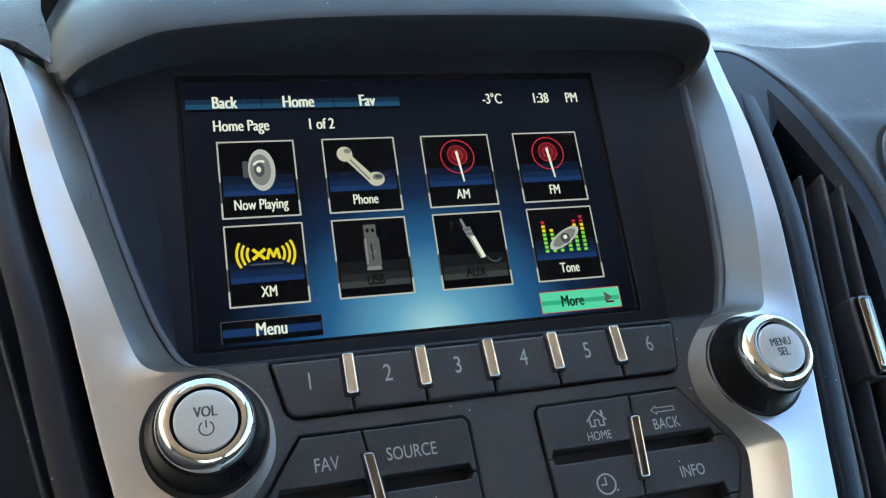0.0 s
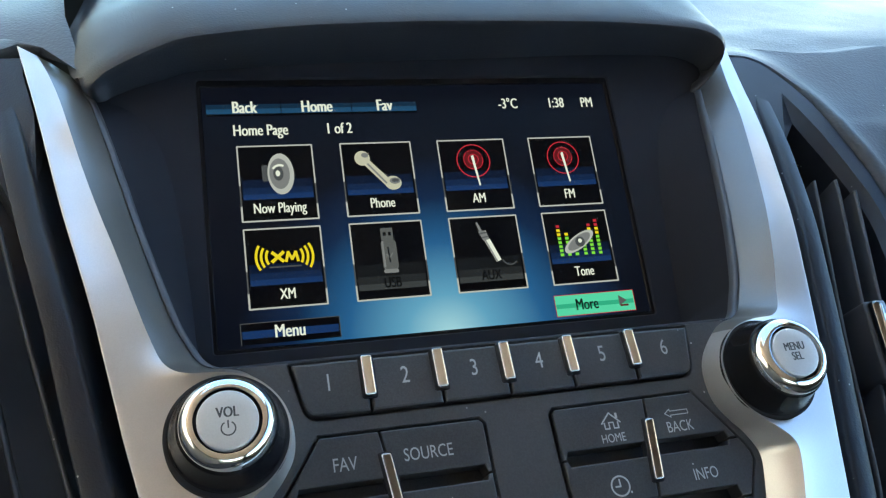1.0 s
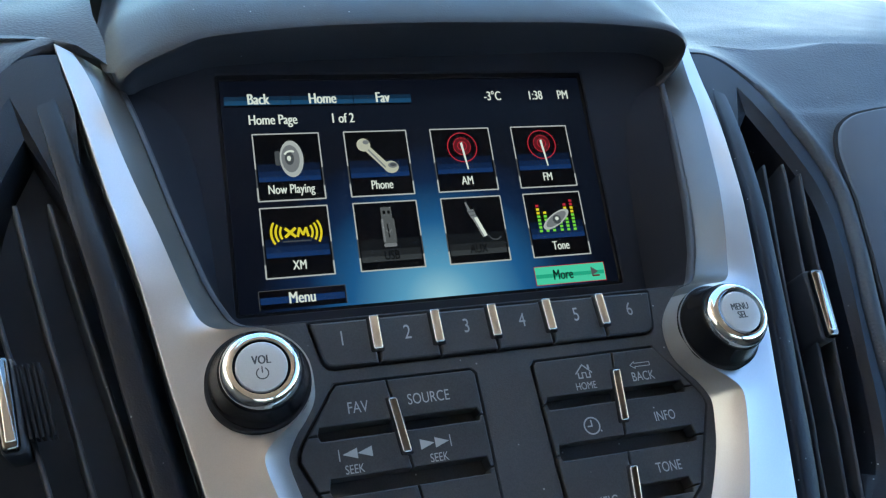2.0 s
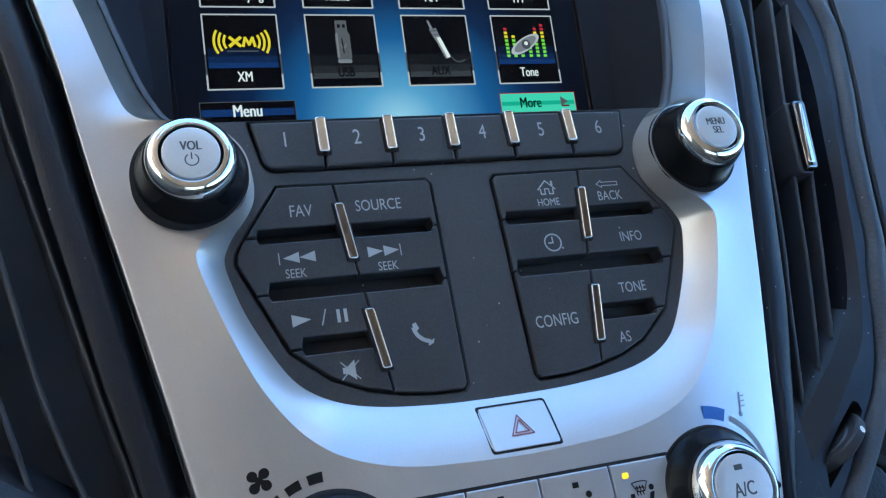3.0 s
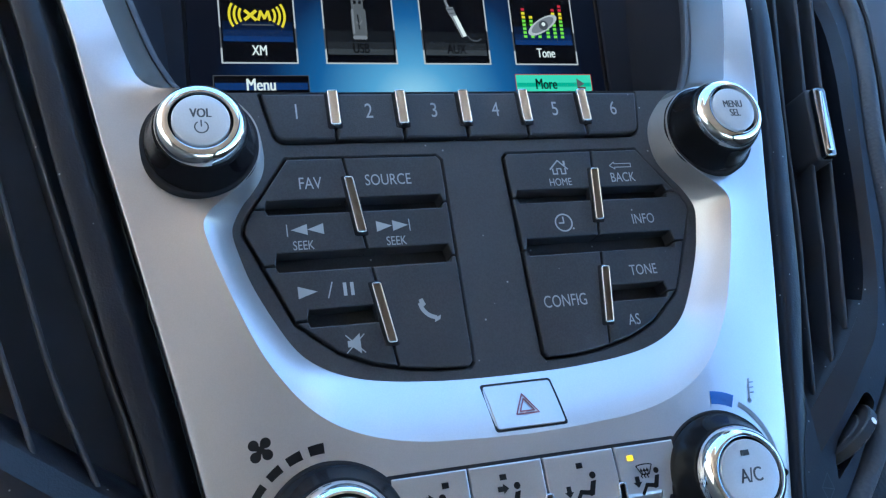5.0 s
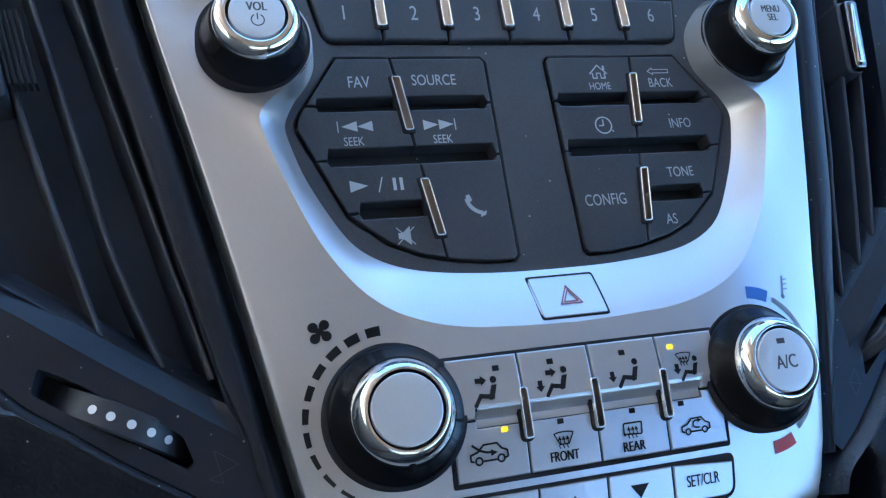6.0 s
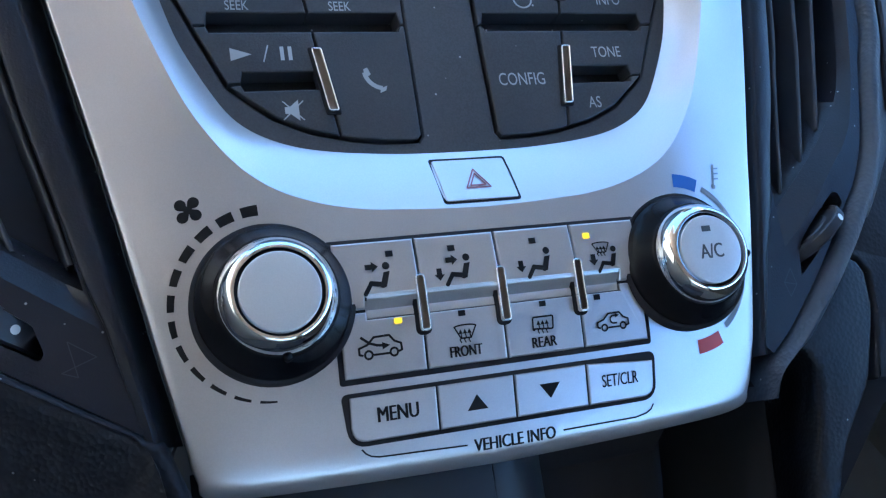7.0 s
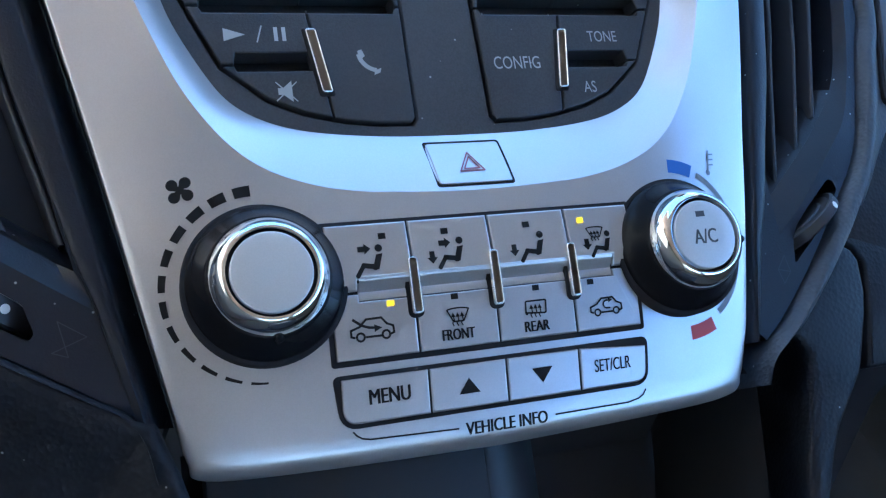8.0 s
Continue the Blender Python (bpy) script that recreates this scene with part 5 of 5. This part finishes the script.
RIM_LS = spline([(156, 200), (167, 193), (178, 177)] + RIM_L[3:] + [(92.5, -128.5), (90.5, -139)], 6)


def rim_x(z):
    order = np.argsort(RIM_S[:, 1])
    return float(np.interp(z, RIM_S[order, 1], RIM_S[order, 0]))


SPREAD = (0.0, 0.6, 2.2, 4.5, 7.5, 11, 16, 24, 36, 55, 80, 120, 170, 240, 330, 450, 600)
RISE = (14.0, 2.0, -2.2, -3.4, -2.2, 0.4, 2.0, 3.0, 4, 5, 6.5, 8, 10, 14, 22, 40, 60)


def dash_side(sx):
    # the skin runs outwards from a soft bead along the vent's rim; the bead dies out towards the top
    rows = []
    path = [tuple(p) for p in (RIM_S if sx > 0 else RIM_LS)]
    for n, (x, z) in enumerate(path):
        a, b = Vector(path[max(0, n - 1)]), Vector(path[min(len(path) - 1, n + 1)])
        t = (b - a).normalized()
        side = Vector((-t.y, t.x))
        far = Vector((1.0, 0.12 * (z - 40) / 100 if z < 100 else 0.072 + 0.0022 * (z - 100)))
        bead = float(np.interp(z, [130, 180], [1, 0.15]))
        rows.append([])
        for s, r in zip(SPREAD, RISE):
            s = min(s, float(np.interp(z, [-139, -128, -118, -75, -35], [0.6, 3.5, 6, 8, 600] if sx > 0 else [0.5, 0.8, 1.2, 2.5, 600])))
            k = min(1.0, s / 60)
            way = (side * (1 - k) + far * k)
            px, pz = x + way.x * s + 0.8, z + way.y * min(s, 130)
            py = vent_face(px if abs(px) < 200 else 200, pz) + (r if s < 1 or s > 10 else r * bead) + max(0, pz - max(z, 150)) * 0.35
            py += max(0.0, s - 9) * (0.9 if sx > 0 else 1.2) * float(np.interp(z, [-75, -35], [1, 0]))
            rows[-1].append((sx * px, py, pz))
    # up and over the top, level forward to the windscreen; beside the driver it follows the tip of the silver arm and the hood
    tops = ((1, 0.1), (2, 0.2), (3, 0.4), (8, 1.2), (14, 3), (20, 6), (27, 11), (36, 19), (52, 34), (92, 66), (180, 136), (370, 284), (640, 495))
    inner = [(148, 21.5, 194), (140, 21.5, 187), (134, 21, 181.5), (134.5, 23.5, 187), (136.5, 27, 196), (138.5, 31, 206), (140.5, 34.5, 215), (143, 39.5, 226), (145, 48, 244), (140, 75, 285), (110, 150, 380), (50, 300, 570), (50, 510, 840)]
    above = []
    for (up, back), at in zip(tops, inner):
        line = []
        for (x, y, z), s in zip(rows[0], SPREAD):
            back_s = back + (min(up, 20) * 0.25 + up * 0.3 * math.exp(-up / 18)) * min(1, s / 60)
            y = y if s > 4 else rows[0][4][1] + (0.6 if s else 0.2)
            if sx > 0:
                line.append((x - min(110, up * 3.2) * max(0.0, 1 - s / 160), y + back_s, z + up))
            else:
                w = max(0.0, 1 - s / 60)
                line.append((x * (1 - w) - at[0] * w, (y + back_s) * (1 - w) + at[1] * w, (z + up) * (1 - w) + at[2] * w))
        above.append(line)
    return part("pad", grid(above[::-1] + rows), DASH, dash, "soft grained dash pad", smooth=60)


dash_side(1)
dash_side(-1)
bag = [(345, 160), (300, 158), (262, 153), (240, 148), (226, 139.5), (217, 125), (211.5, 107), (206.5, 85), (199.5, 58), (191, 20), (183, -20), (178, -42), (345, -42)]


def bag_face(x, z):
    s = max(0.0, x - rim_x(z))
    return vent_face(min(x, 200), z) + float(np.interp(s, SPREAD, RISE))


cover = part("airbag_cover", slab(rounded(bag, 8), bag_face, -3.4, 6, 1.4), PADS, dash, "smooth blue-grey panel let into the pad", smooth=50)
part("cover_seam", slab(rounded(inset(bag, -1.6), 8), bag_face, -2.0, 6, 0.2), SEAM, cover)


# ---- below: knee panels, the dark bay under the surround and its bin ----
def knee_face(x, z):
    return 13.0 + max(0, abs(x) - 150) * 0.1 + max(0, -120 - z) * 0.1


rows = []
for z in list(np.linspace(-90, -124, 10)) + list(np.linspace(-126, -165, 12)) + [-185, -210, -245]:
    xl = float(np.interp(-z, [90, 105, 118, 123, 125, 127.5, 134, 147, 163, 200, 245], [128, 116, 108, 110.5, 113.5, 117, 118.3, 115.7, 112.4, 104, 93]))
    xr = float(np.interp(-z, [90, 94, 97, 100, 113, 125, 139, 147, 157, 175, 245], [134, 141, 146.5, 149, 148.2, 144.4, 140, 134, 126.5, 118.5, 98]))
    y = knee_face(xl, z)
    rows.append([(xl + 3, y + 34, z), (xl, y + 4, z), (xl + 0.5, y + 1.3, z), (xl + 1.7, y + 0.2, z), (xl + 4, y - 0.1, z), ((xl + xr) / 2, y - 0.3, z), (xr - 2.2, y, z), (xr - 0.7, y + 0.5, z), (xr, y + 1.6, z), (xr, y + 30, z)])
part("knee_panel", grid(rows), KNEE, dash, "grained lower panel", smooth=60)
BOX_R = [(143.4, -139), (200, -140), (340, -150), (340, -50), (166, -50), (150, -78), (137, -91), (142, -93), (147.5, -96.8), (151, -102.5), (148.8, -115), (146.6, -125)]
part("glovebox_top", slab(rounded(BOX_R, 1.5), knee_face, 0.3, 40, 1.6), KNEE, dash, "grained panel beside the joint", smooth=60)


# the panel below the driver's vent: a rolled upper edge that turns down beside the surround
edge_line = [tuple(p) for p in RIM_LS if -123 < p[1] < -40] + [(91.4, -123.6), (90.2, -126), (88.6, -130.8), (86.2, -137.6), (83, -149), (76, -180), (66, -230)]
rows = []
for n, (x, z) in enumerate(edge_line):
    a, b = Vector(edge_line[max(0, n - 1)]), Vector(edge_line[min(len(edge_line) - 1, n + 1)])
    t = (b - a).normalized()
    side = Vector((-t.y, t.x))
    side = side if side.x > 0 else -side
    rows.append([])
    for s, r in ((0, 12), (0.2, 2), (0.7, -1.0), (1.6, -2.4), (3, -2.6), (5, -1.8), (9, 1.0), (16, 6), (30, 16), (70, 42), (150, 90), (330, 180)):
        k = min(1.0, s / 14)
        way = side * (1 - k) + Vector((0.75, -0.66)) * k
        px, pz = x + way.x * s, z + way.y * s
        rows[-1].append((-px, vent_face(min(x, 200), max(z, -140)) + r, pz))
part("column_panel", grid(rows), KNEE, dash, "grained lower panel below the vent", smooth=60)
backing = [[(x, y, z) for x in (60, 130, 200, 340)] for y, z in ((110, -90), (220, -160), (320, -260), (340, -420))]
part("under_dash", grid(backing), BAY, dash, smooth=50)
rows = [[(x, y, z) for x in np.linspace(-86, 86, 12)] for y, z in ((14, -133), (20, -138), (60, -142), (75, -152), (80, -200), (80, -330), (-60, -340))]
part("bay_lining", grid(rows), BAY, dash, smooth=50)
for sx in (-1, 1):
    wall = [[(sx * x, y, z) for y in (16, 22, 50, 85)] for x, z in ((88, -122), (96, -140), (93, -165), (86, -200), (74, -270), (60, -345))]
    part("bay_side", grid(wall), BAY, dash, smooth=50)
pocket = thing("storage_bin", (-20, 40, -170), "grey glossy storage bin below the climate controls", "bin")
part("bin_front", slab(rect(-80, -235, 2, -128), lambda x, z: 26 + (-128 - z) * 0.06, 0, 30, 0.4), BINS, pocket, smooth=60)
side = [[(x, 26 + max(0, x - 2) ** 2 * 0.035 + (-128 - z) * 0.06, z) for x in (2.2, 2.5, 5, 8, 12, 16, 20, 24, 27)] for z in (-128, -150, -180, -235)]
part("side_panel", grid(side), BINS, pocket, smooth=60)
bm = bmesh.new()
for x0, y0, z0, x1, y1, z1 in ((-115, 90, -640, 115, 420, -150),):
    box(bm, x0, y0, z0, x1, y1, z1)
part("console_base", bm, BAY, dash, "black base under the dashboard", smooth=0)
